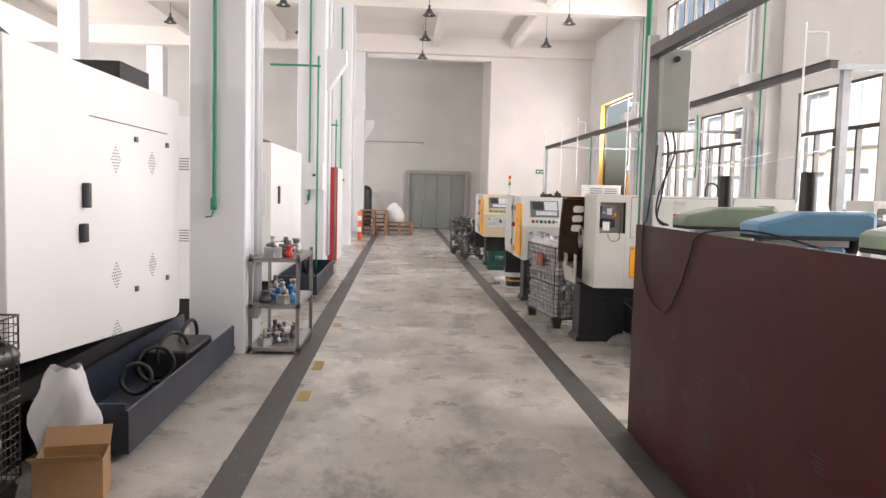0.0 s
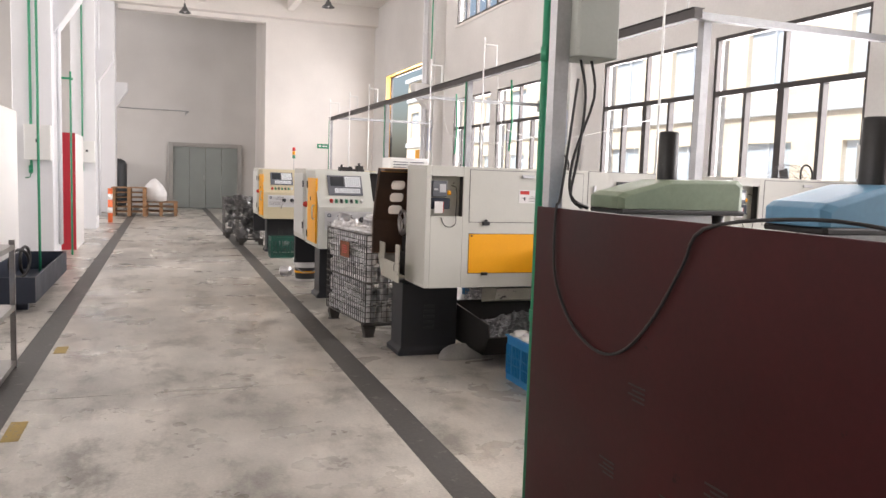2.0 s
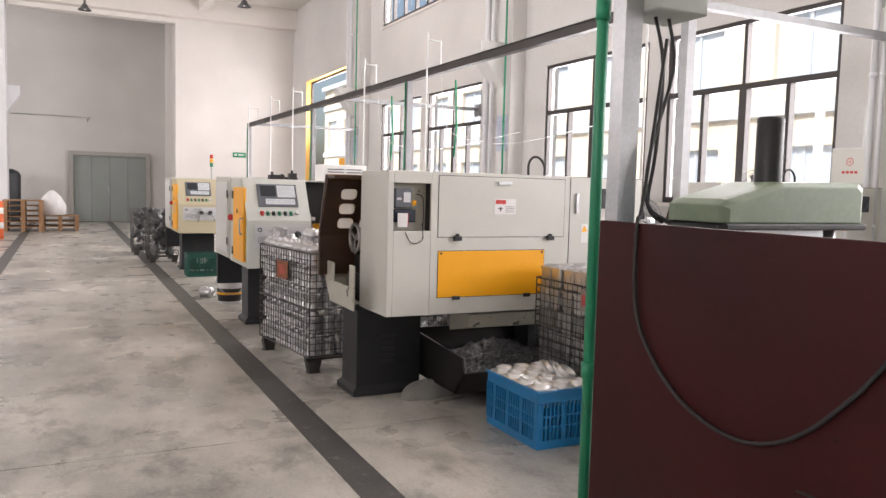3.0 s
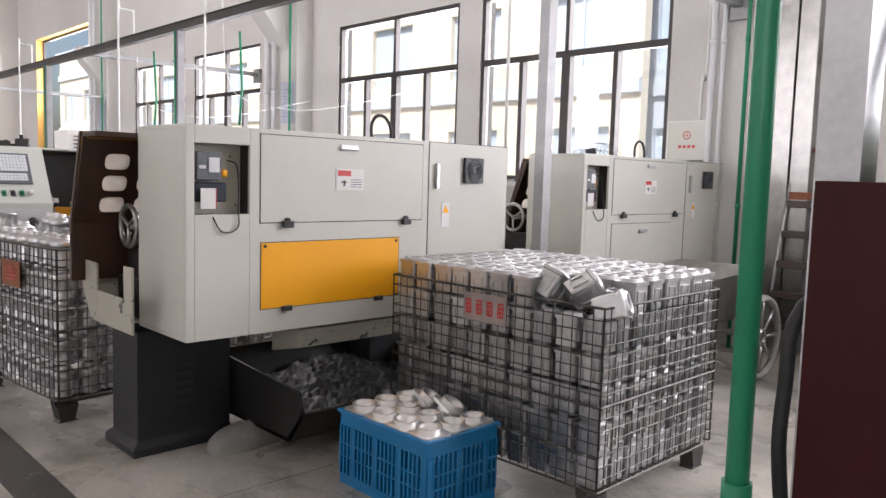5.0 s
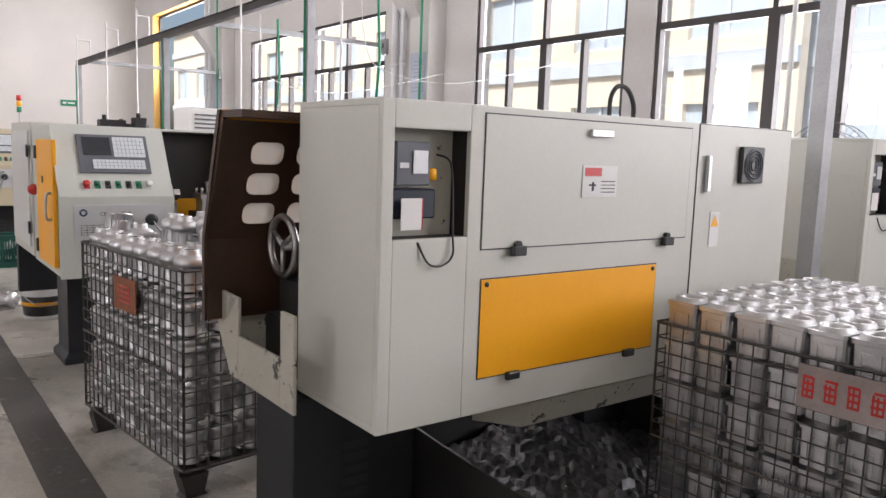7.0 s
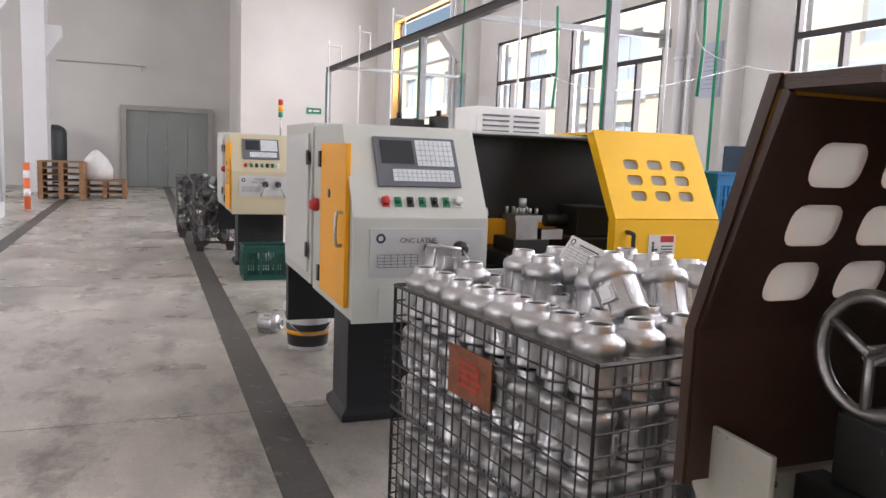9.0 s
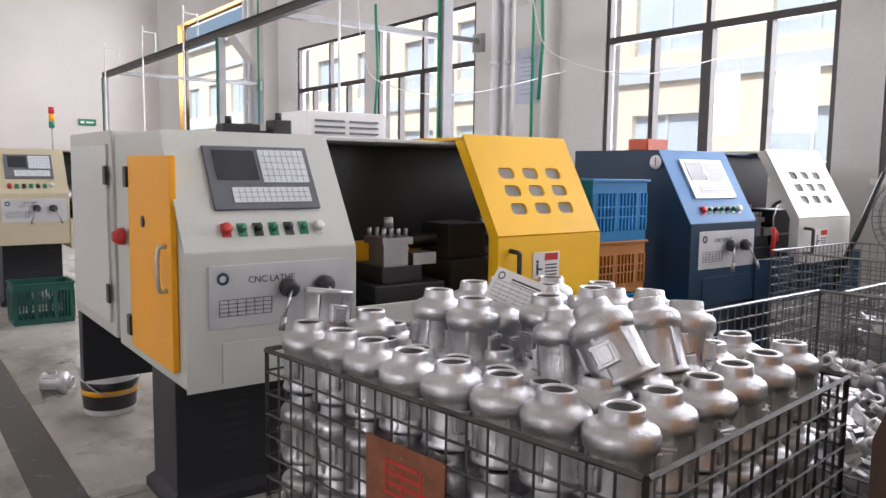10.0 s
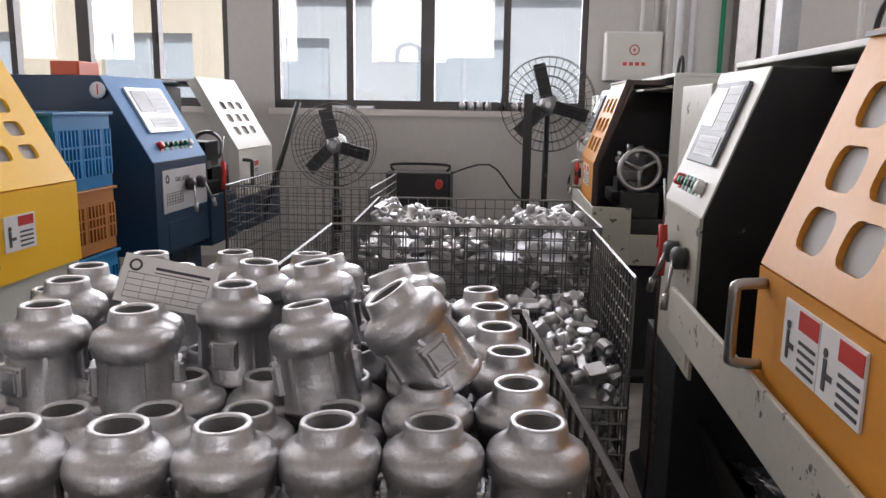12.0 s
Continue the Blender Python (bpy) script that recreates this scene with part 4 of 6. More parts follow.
    part("metal_chips", g, CHIP_METAL, tr, "grey curled metal chips")
    tagged(tr.children[0], kind="stuff")
    for ob in t.children:
        if ob not in before:
            ob.location.y = -.09


L1 = 2.19
lathe1 = cnc_lathe(pose(4.22, 8.71, 0, 0, 0, 180), "cream CNC lathe standing with its chipped back to the aisle", CREAM_WORN, ORANGE, CREAM, CREAM_WORN, 1.57, L=L1, back=True, plate=False, cx=.43, cw=.50, dw=.68, SL_Y=.15)
lathe_back(lathe1, L1)
lathe4 = cnc_lathe(pose(7.14, 8.76, 0, 0, 0, 180), "cream CNC lathe near the windows with an orange door", CREAM_WORN, ORANGE, CREAM, CREAM_WORN, 1.2, L=L1, back=True, plate=False, cx=.43, cw=.50, dw=.68, SL_Y=.15)
lathe_back(lathe4, L1, False)
lathe2 = cnc_lathe(pose(1.89, 10.87, 0), "cream CNC lathe with a bright yellow sliding door", PALE_GREEN, DOOR_YELLOW, PALE_GREEN, PALE_GREEN, 1.31, L=1.96, side_door=YELLOW, dw=.63)
lathe3 = cnc_lathe(pose(1.93, 16.3, 0), "buff CNC lathe further along the aisle", BUFF, BUFF, BUFF, BUFF, 1.45, L=2.3, side_door=YELLOW, name_text="CK6140P\nCNC LATHE")
lathe5 = cnc_lathe(pose(4.70, 10.95, 0), "blue CNC lathe with a cream sliding door", BLUE_DARK, CREAM, BLUE_LIGHT, BLUE_DARK, 1.06, L=1.95, base=BLUE_DARK)

# electrical cabinets behind the control ends
for x, y in ((1.9, 11.82), (1.94, 17.3)):
    t = thing("electrical_cabinet", "cream electrical cabinet behind a lathe", "cabinet", pose(x, y, 0), "lathe cabinets")
    g = Geo()
    g.box(0, 0, .66, .7, .82, 1.55)
    part("body", g, CREAM, t, bevel=.006)
    g = Geo()
    g.box(-.012, .06, .72, -.001, .76, 1.49)
    d = part("door", g, PALE, t, bevel=.003)
    for zz in (.85, 1.36):
        g = Geo()
        g.box(-.022, .03, zz - .04, -.0125, .07, zz + .04)
        part("hinge", g, BLACK_PLASTIC, d)
    g = Geo()
    g.box(.0, .70, .30, .7, .78, .66)
    for xx in (.62,):
        for yy in (.72,):
            g.box(xx, yy, 0, xx + .06, yy + .06, .66)
    part("stand", g, DARK_BASE, t, bevel=.006)
# louvred box on top, behind the bay of the pale lathe
g = Geo()
g.box(3.2, 12.6, 1.0, 3.76, 13.0, 1.745, c=.01)
t = thing("louvred_cabinet", "white louvred cabinet behind the lathe", "cabinet", pose(0, 0, 0))
part("body", g, WHITE_MACHINE, t)
for k in range(6):
    g = Geo()
    for j in range(2):
        g.box(3.25 + j * .24, 12.585, 1.50 + k * .036, 3.45 + j * .24, 12.599, 1.512 + k * .036)
    part("louvre", g, GREY_PLASTIC, t)
g = Geo()
g.box(3.22, 12.62, 0, 3.74, 12.98, 1.0)
part("stand", g, DARK_BASE, t)


# ---------------------------------------------------------------- wire cages and castings
def wire_cage(m, w, d, h, label, wire=WIRE, sides="nsew", sign=None, foot=.13, step=.05, low_front=0, r=.0028, leg_in=.0):
    t = thing("wire_cage", label, "cage", m, "wire cages")
    edges = {"w": ((0, 0), (0, d)), "e": ((w, 0), (w, d)), "s": ((0, 0), (w, 0)), "n": ((0, d), (w, d))}
    for k in "wens":
        (x0, y0), (x1, y1) = edges[k]
        hh = h if k in sides else foot + (h - foot) * .5
        g = Geo()
        ln = math.hypot(x1 - x0, y1 - y0)
        n = max(2, round(ln / step))
        for i in range(n + 1):
            x, y = x0 + (x1 - x0) * i / n, y0 + (y1 - y0) * i / n
            g.rod((x, y, foot), (x, y, hh), r if i % n else r * 1.9, 4)
        nz = max(2, round((hh - foot) / step))
        for i in range(nz + 1):
            z = foot + (hh - foot) * i / nz
            rr = r * 1.9 if i in (0, nz, nz // 2) else r
            o = .004 if k in "en" else -.004
            ox, oy = (o, 0) if k in "we" else (0, o)
            g.rod((x0 + ox, y0 + oy, z), (x1 + ox, y1 + oy, z), rr, 4)
        # spiral hinge half way up
        for i in range(int(ln / .02)):
            f = (i + .5) * .02 / ln
            z = foot + (hh - foot) * (nz // 2) / nz
            g.rod((x0 + (x1 - x0) * f, y0 + (y1 - y0) * f, z - .012), (x0 + (x1 - x0) * f + .008 * (x1 > x0), y0 + (y1 - y0) * f + .008 * (y1 > y0), z + .012), .002, 3)
        part("mesh_panel", g, wire, t)
    g = Geo()
    for i in range(round(w / .1) + 1):
        x = w * i / round(w / .1)
        g.rod((x, 0, foot), (x, d, foot), .004, 4)
    g.box(.0, .05, foot - .035, w, .10, foot - .006).box(0, d - .10, foot - .035, w, d - .05, foot - .006)
    part("base_frame", g, wire, t)
    for x in (.06, w - .06):
        for y in (.06, d - .06):
            g = Geo()
            g.prism([(x - .06, foot - .036), (x + .06, foot - .036), (x + .04, .012), (x + .055, .0), (x - .055, .0), (x - .04, .012)], "y", y - .035, y + .035)
            part("leg", g, wire, t)
    if sign:
        sy, sz, sw, sh, marks = sign
        g = Geo()
        g.box(-.014, sy, sz, -.009, sy + sw, sz + sh)
        s = part("sign_plate", g, RUST if not marks else PLATE_DULL, t, "faded metal sign plate wired to the mesh")
        g = Geo()
        g.add(*marks_geo(sy, sz, sw, sh, marks))
        part("sign_marks", g, RED, s)
    return t


def marks_geo(sy, sz, sw, sh, n):
    """Brush strokes of a hand-painted sign, n blocks in a row."""
    rnd = random.Random(11)
    gg = Geo()
    n = max(n, 1)
    for k in range(n):
        cy, w = sy + sw * (n - k - .5) / n, sw / n * .62
        for i in range(4):
            z = sz + sh * (.28 + .15 * i)
            gg.box(-.0155, cy - w / 2 * rnd.uniform(.5, 1), z - .004, -.0142, cy + w / 2 * rnd.uniform(.5, 1), z + .004)
        for i in (-1, 1, .1):
            gg.box(-.0155, cy + i * w * .35 - .003, sz + sh * .25, -.0142, cy + i * w * .35 + .003, sz + sh * rnd.uniform(.65, .8))
    return gg.v, gg.f


PLATE_DULL = surface("dull_pinkish_plate", (.36, .31, .30), .6, .3, .25, 10, 80, .05, (.2, .1, .07), .0)

# -- square aluminium blocks with a round bore
gb = Geo()


def block_geo(s=.118, h=.135):
    """A square casting with a raised round collar, bored through, and a frame on each flank."""
    g = Geo()
    k, n = s / 2, 24
    sq = lambda q, z: [(max(-q, min(q, 1.42 * q * math.cos(2 * math.pi * (i + .5) / n))), max(-q, min(q, 1.42 * q * math.sin(2 * math.pi * (i + .5) / n))), z) for i in range(n)]
    ci = lambda rr, z: [(rr * math.cos(2 * math.pi * (i + .5) / n), rr * math.sin(2 * math.pi * (i + .5) / n), z) for i in range(n)]
    g.loft([sq(k * .86, 0), sq(k * .9, h * .82), sq(k, h * .84), sq(k, h * .94)], cap=False)
    g.loft([sq(k, h * .94), ci(k * .92, h * .945), ci(k * .86, h * 1.04), ci(k * .62, h * 1.04), ci(k * .58, h * .9), ci(k * .56, h * .2)], cap=False, smooth=True)
    for a in range(4):
        m = pose(0, 0, 0, 0, 0, 90 * a)
        g.box(-k * .5, -k * .96, h * .15, k * .5, -k * .86, h * .2, m).box(-k * .5, -k * .96, h * .62, k * .5, -k * .86, h * .67, m)
        g.box(-k * .5, -k * .96, h * .2, -k * .42, -k * .86, h * .62, m).box(k * .42, -k * .96, h * .2, k * .5, -k * .86, h * .62, m)
    return g


BLOCK = mesh_of("aluminium_block", block_geo(), ALU)


def drop(mesh, name, label, category, m, group):
    ob = new(name, mesh)
    ob.matrix_basis = m
    return tagged(ob, label, category, group)


rnd = random.Random(3)
C1 = pose(3.24, 6.49, 0, 0, 0, 1)
wire_cage(C1, .99, 1.27, .89, "dark wire cage filled with square aluminium blocks", sign=(.50, .74, .26, .13, 4))
stack = Geo()
nx, ny = 8, 10
for i in range(nx):
    for j in range(ny):
        for k in range(6):
            x, y = .065 + i * .1225, .07 + j * .1245
            z = .135 + k * .142
            mm = C1 @ pose(x + rnd.uniform(-.006, .006), y + rnd.uniform(-.006, .006), z, rnd.uniform(-1, 1), rnd.uniform(-1, 1), rnd.uniform(-6, 6))
            if k == 5 and i < 2 and j in (0, 1, 2) :
                continue
            if k == 5:
                drop(BLOCK, "aluminium_block", "cast aluminium block with a round bore", "casting", mm, "blocks in the wire cage")
            elif i in (0,) or j in (0,) :
                drop(BLOCK, "aluminium_block", "cast aluminium block with a round bore", "casting", mm, "blocks in the wire cage")
for x, y, z, a in ((.08, .09, .86, (70, 10, 20)), (.10, .24, .90, (60, -20, 60)), (.09, .38, .88, (20, 30, 10)), (.22, .10, .88, (75, 0, 100))):
    drop(BLOCK, "aluminium_block", "tilted cast aluminium block with a round bore", "casting", C1 @ pose(x, y, z, *a), "blocks in the wire cage")

# -- bottle-shaped castings
def casting_geo(n=22):
    g = Geo()
    g.turned([(.119, 0), (.122, .01), (.118, .024), (.114, .03), (.113, .175), (.116, .185), (.123, .192), (.127, .212), (.126, .236), (.119, .253), (.104, .265), (.086, .272), (.077, .280), (.074, .29), (.071, .316), (.068, .321), (.056, .321), (.053, .316), (.051, .25), (.02, .25)], n)
    for a in range(6):
        m = pose(0, 0, 0, 0, 0, 60 * a + 20)
        g.prism([(.100, .03), (.127, .03), (.118, .185), (.100, .185)], "y", -.006, .006, m @ pose(0, 0, 0))
    for s in (0, 180):
        m = pose(0, 0, 0, 0, 0, s)
        g.box(-.045, -.130, .07, .045, -.10, .16, m, c=.008)
        for zz in (.08, .15):
            for xx in (-.036, .036):
                g.rod((xx, -.136, zz), (xx, -.126, zz), .007, 6, m)
        g.box(-.03, -.134, .084, .03, -.129, .146, m, c=.004)
    return g


BOTTLE = mesh_of("valve_casting", casting_geo(), ALU)
# Dark liner for the hollow neck: shade of the hole put into colour.
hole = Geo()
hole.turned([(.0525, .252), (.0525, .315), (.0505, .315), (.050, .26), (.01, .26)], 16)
BORE_SHADE = mesh_of("bore", hole, ALU_DARK)
bottles = []


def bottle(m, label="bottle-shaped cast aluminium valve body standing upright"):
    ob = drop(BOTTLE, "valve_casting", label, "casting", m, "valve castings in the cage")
    b = new("bore", BORE_SHADE)
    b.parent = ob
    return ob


S = Matrix.Scale(.525, 4)
CA = pose(2.005, 9.09, 0, 0, 0, 7.5)
wire_cage(CA, .86, 1.08, .95, "dark wire cage heaped with bottle-shaped castings", sign=(.42, .70, .24, .15, 0), step=.055, r=.0034)
nx, ny = 6, 8
for k in range(5):
    for i in range(nx):
        for j in range(ny):
            if k < 4 and 0 < i and 0 < j:
                continue
            if k == 4 and 0 < i < 5 and 1 < j:
                continue
            bottle(CA @ pose(.075 + i * .141 + rnd.uniform(-.004, .004), .098 + j * .1305 + rnd.uniform(-.004, .004), .135 + k * .180, rnd.uniform(-2, 2), rnd.uniform(-2, 2), rnd.uniform(0, 360)) @ S)
# the second tier, some of it tipped over, in plan
TIER = [(2.27, 9.77, .955, 0, 0, 200), (2.27, 9.92, .955, 0, 2, 250), (2.41, 9.66, .965, 0, 0, 270), (2.30, 9.48, .965, -10, 3, 200), (2.26, 9.28, 1.03, -33, -6, 120), (2.44, 9.98, .955, 0, 0, 30),
        (2.58, 9.84, .955, 0, 0, 10), (2.60, 9.69, .965, 3, 0, 80), (2.50, 9.52, .99, -8, 0, 40), (2.44, 9.34, 1.0, -22, 6, 60), (2.66, 9.52, .97, -16, 6, 0), (2.74, 9.62, .955, 0, 4, 0), (2.74, 9.78, .955, 0, 0, 50),
        (2.58, 10.02, .95, 0, 0, 0), (2.72, 9.96, .95, 0, 0, 0), (2.40, 9.82, .93, 0, 0, 0), (2.55, 9.36, .98, -8, 10, 0), (2.13, 10.02, .90, 0, 0, 0)]
for x, y, z, ax, ay, az in TIER:
    tip = abs(ax) + abs(ay) > 15
    bottle(pose(x - .02, y + .045, z - .025, ax, ay, 0) @ pose(0, 0, 0, 0, 0, az) @ S, "tipped bottle-shaped cast aluminium valve body" if tip else "bottle-shaped cast aluminium valve body on the upper tier")
bottle(pose(2.04, 10.16, 1.09, 176, 8, 0) @ S, "upturned cast aluminium valve body")
# filling under the upper tier
for i in range(1, 5):
    for j in range(2, 8):
        bottle(CA @ pose(.075 + i * .141, .098 + j * .1305, .815, 0, 0, 30 * i) @ S)

# paper slip among the castings
pm = pose(2.40, 9.83, 1.10, 62, 0, -72) @ pose(0, 0, 0, 0, 0, -14) @ Matrix.Scale(.62, 4)
t = thing("paper_slip", "white printed job slip stuck between the castings", "paper", pm)
g = Geo()
g.box(-.13, -.07, 0, .13, .07, .001)
part("sheet", g, PAPER, t)
g = Geo()
for k in range(5):
    g.box(-.11, -.055 + k * .018, .0012, .11, -.0535 + k * .018, .0018)
for k in range(6):
    g.box(-.11 + k * .044, -.055, .0012, -.109 + k * .044, .018, .0018)
g.box(-.04, .035, .0012, .11, .043, .0018).box(-.04, .025, .0012, .09, .028, .0018)
g.turned([(.018, 0), (.018, .0008), (.012, .0008), (.012, 0)], 14, pose(-.095, .04, .0012), closed=True)
part("printing", g, INK, t)


# -- small fittings
def fitting_geo(kind):
    g = Geo()
    if kind == 0:
        g.box(-.028, -.03, -.022, .028, .03, .022, c=.006)
        g.turned([(.02, .02), (.021, .055), (.016, .058), (.013, .055), (.012, .02)], 10, pose(0, .02, 0, -90))
        g.rod((0, -.02, 0), (0, -.075, 0), .013, 8)
    elif kind == 1:
        g.turned([(.026, -.04), (.028, -.03), (.022, -.02), (.022, .02), (.028, .03), (.026, .04), (.018, .04), (.016, .03), (.01, .0)], 12)
        g.rod((0, 0, 0), (.055, 0, 0), .017, 8)
    elif kind == 2:
        g.box(-.05, -.014, -.014, .035, .014, .014, c=.005)
        g.turned([(.026, -.022), (.026, .022), (.015, .022), (.015, -.022)], 12, pose(.05, 0, 0), closed=True)
    else:
        g.tube([(-.045, 0, 0), (-.01, 0, 0), (.012, .012, 0), (.02, .04, 0)], .018, 8)
        g.turned([(.024, 0), (.024, .018), (.014, .018), (.013, 0)], 10, pose(-.05, 0, 0, 0, 90, 0), closed=True)
    return g


FITS = [mesh_of("pipe_fitting", fitting_geo(k), ALU) for k in range(4)]


def heap(m, w, d, count, z0, z1, height, group, seed):
    r = random.Random(seed)
    for k in range(count):
        x, y = r.uniform(.05, w - .05), r.uniform(.05, d - .05)
        drop(r.choice(FITS), "pipe_fitting", "small cast aluminium pipe fitting", "fitting", m @ pose(x, y, height(x, y) + r.uniform(-.03, .01), r.uniform(0, 360), r.uniform(-40, 40), r.uniform(0, 360)), group)
    # layers below, seen through the mesh
    g = Geo()
    src = [fitting_geo(k) for k in (0, 2)]
    for k in range(int(count * 1.1)):
        side = r.randrange(3)
        x, y = (.04, r.uniform(.04, d - .04)) if side == 0 else ((r.uniform(.04, w - .04), .04) if side == 1 else (r.uniform(.04, w - .04), d - .04))
        q = r.choice(src)
        z = r.uniform(z0, z1)
        g.add(q.v, q.f, False, pose(x, y, z, r.uniform(0, 360), r.uniform(0, 360), r.uniform(0, 360)))
    g.box(.07, .07, z0 - .02, w - .07, d - .07, z1 - .05)
    ob = solid("fitting_pile", g, ALU, "lower layers of small aluminium fittings in the cage", "fittings", m=m, kind="stuff")


CB = pose(3.36, 8.87, 0, 0, 0, 2)
wire_cage(CB, .88, 1.06, .93, "zinc wire cage with a lowered front, half full of small fittings", WIRE_ZINC, "nse")
heap(CB, .88, 1.06, 170, .17, .58, lambda x, y: .60 + .05 * x + .03 * math.sin(9 * y), "fittings in the half-full cage", 1)
CC = pose(4.30, 8.86, 0, 0, 0, 3)
wire_cage(CC, .90, 1.02, .93, "zinc wire cage full of small fittings", WIRE_ZINC, "nsew")
heap(CC, .90, 1.02, 130, .17, .82, lambda x, y: .86 + .05 * math.sin(7 * y + 2 * x), "fittings in the full cage", 2)
CD = pose(5.35, 10.02, 0, 0, 0, 0)
wire_cage(CD, 1.0, .82, .95, "empty zinc wire cage beside the blue lathe", WIRE_ZINC, "nsew")


# ---------------------------------------------------------------- crates
def crate(m, w, d, h, ma, label, solid_rim=.07):
    """A slatted plastic crate with a rim, base and corner posts."""
    t = thing("plastic_crate", label, "crate", m, "plastic crates")
    g = Geo()
    for x0, y0, x1, y1 in ((0, 0, w, .012), (0, d - .012, w, d), (0, .012, .012, d - .012), (w - .012, .012, w, d - .012)):
        g.box(x0, y0, h - solid_rim, x1, y1, h).box(x0, y0, 0, x1, y1, .05)
    g.box(-.012, -.012, h - .012, w + .012, 0, h).box(-.012, d, h - .012, w + .012, d + .012, h).box(-.012, 0, h - .012, 0, d, h).box(w, 0, h - .012, w + .012, d, h)
    part("rim", g, ma, t, bevel=.002)
    g = Geo()
    g.box(.012, .012, .0, w - .012, d - .012, .012)
    part("bottom", g, ma, t)
    for x0, y0, x1, y1 in ((0, -.004, w, .008), (0, d - .008, w, d + .004), (-.004, 0, .008, d), (w - .008, 0, w + .004, d)):
        along_x = (x1 - x0) > (y1 - y0)
        ln = w if along_x else d
        g = Geo()
        for zz in (.35, .62):
            z = .05 + (h - .05 - solid_rim) * zz
            g.box(x0, y0, z, x1, y1, z + .008)
        side = part("side_rail", g, ma, t)
        n = int(ln / .026)
        for i in range(n + 1):
            a = (ln - .01) * i / n
            wd = .024 if i % 6 == 0 else .010
            a, b = min(a, ln - wd), min(a + wd, ln)
            g = Geo()
            if along_x:
                g.box(a, y0 - .001, .05, b, y1 + .001, h - solid_rim)
            else:
                g.box(x0 - .001, a, .05, x1 + .001, b, h - solid_rim)
            part("slat", g, ma, side)
    return t


cr1 = pose(2.71, 6.93, 0)
crate(cr1, .41, .58, .34, CRATE_BLUE, "bright blue slatted plastic crate of machined castings")
r2 = random.Random(9)


def flange_geo():
    g = Geo()
    n = 24
    k = .07
    sq = lambda q, z: [(max(-q, min(q, 1.3 * q * math.cos(2 * math.pi * (i + .5) / n))), max(-q, min(q, 1.3 * q * math.sin(2 * math.pi * (i + .5) / n))), z) for i in range(n)]
    ci = lambda rr, z: [(rr * math.cos(2 * math.pi * (i + .5) / n), rr * math.sin(2 * math.pi * (i + .5) / n), z) for i in range(n)]
    g.loft([ci(.05, -.1), ci(.05, 0), sq(k, 0), sq(k, .014)], cap=False)
    g.loft([sq(k, .014), ci(.056, .016), ci(.055, .036), ci(.049, .038), ci(.046, .02), ci(.034, .012), ci(.033, -.08), ci(.01, -.08)], cap=False, smooth=True)
    return g


FLANGE = mesh_of("flange_casting", flange_geo(), ALU_MACHINED)
for i in range(3):
    for j in range(4):
        tip = (i, j) in ((2, 1), (2, 2))
        drop(FLANGE, "flange_casting", "bright machined aluminium flange casting", "casting", cr1 @ pose(.075 + i * .13, .075 + j * .143, .335 + (.03 if tip else 0), (24 if tip else r2.uniform(-4, 4)), (18 if tip else r2.uniform(-4, 4)), r2.uniform(-6, 6)), "castings in the blue crate")
for z, ma, lb in ((0, CRATE_BLUE, "blue plastic crate at the bottom of a stack"), (.26, CRATE_BLUE, "blue plastic crate low in a stack"), (.52, CRATE_BLUE, "blue plastic crate in a stack"), (.785, CRATE_ORANGE, "orange-brown plastic crate in a stack"), (1.055, CRATE_BLUE, "blue plastic crate on top of a stack")):
    crate(pose(3.905, 10.95, z), .41, .55, {.785: .268, 1.055: .31}.get(z, .258), ma, lb)
crate(pose(2.0, 15.75, 0), .48, .36, .36, CRATE_GREEN, "dark green plastic crate on the floor")
drop(BOTTLE, "valve_casting", "cast aluminium valve body lying in the green crate", "casting", pose(2.2, 15.9, .25, 80, 0, 30) @ S, "loose castings")

OILY = surface("oily_cast_metal", (.13, .13, .13), .4, .9, .4, 14, 120, .2)
OILY_BOTTLE = mesh_of("valve_casting", casting_geo(14), OILY)
# far cages of castings beside the third lathe
for x, y in ((1.66, 18.1), (1.5, 19.6)):
    m = pose(x, y, 0)
    wire_cage(m, .5, .8, .9, "dark wire cage of oily castings further along the aisle", step=.09)
    for k in range(34):
        drop(OILY_BOTTLE, "valve_casting", "oily cast valve body in a far cage", "casting", m @ pose(r2.uniform(.08, .42), r2.uniform(.08, .72), .15 + .80 * (k / 34), r2.uniform(0, 180), r2.uniform(0, 180), r2.uniform(0, 360)) @ S, "castings in the far cages")

# bucket and loose casting
t = thing("paint_bucket", "white bucket with a black and yellow label on the floor", "bucket", pose(2.12, 12.95, 0) @ Matrix.Scale(1.15, 4))
g = Geo()
g.turned([(.115, 0), (.12, .01), (.14, .25), (.135, .25)], 24)
part("body", g, PAPER, t)
g = Geo()
g.turned([(.1215, .03), (.1235, .032), (.1345, .165), (.133, .168)], 24)
part("label_band", g, BLACK_PLASTIC, t)
g = Geo()
g.turned([(.128, .10), (.1315, .102), (.1335, .125), (.131, .127)], 24)
part("label_stripe", g, YELLOW, t)
g = Geo()
g.turned([(.150, .235), (.152, .25), (.15, .28), (.13, .292), (.12, .285), (.02, .285)], 24)
part("lid", g, PAPER, t)
g = Geo()
g.tube([(.15 * math.cos(a), -.15 * math.sin(a) * .95, .25 - .14 * math.sin(a)) for a in [i * math.pi / 10 for i in range(11)]], .004, 6)
part("handle", g, STEEL, t)
drop(BOTTLE, "valve_casting", "dull valve casting lying on the floor", "casting", pose(1.86, 13.5, .07, 90, 0, 60) @ Matrix.Scale(.55, 4), "loose castings")

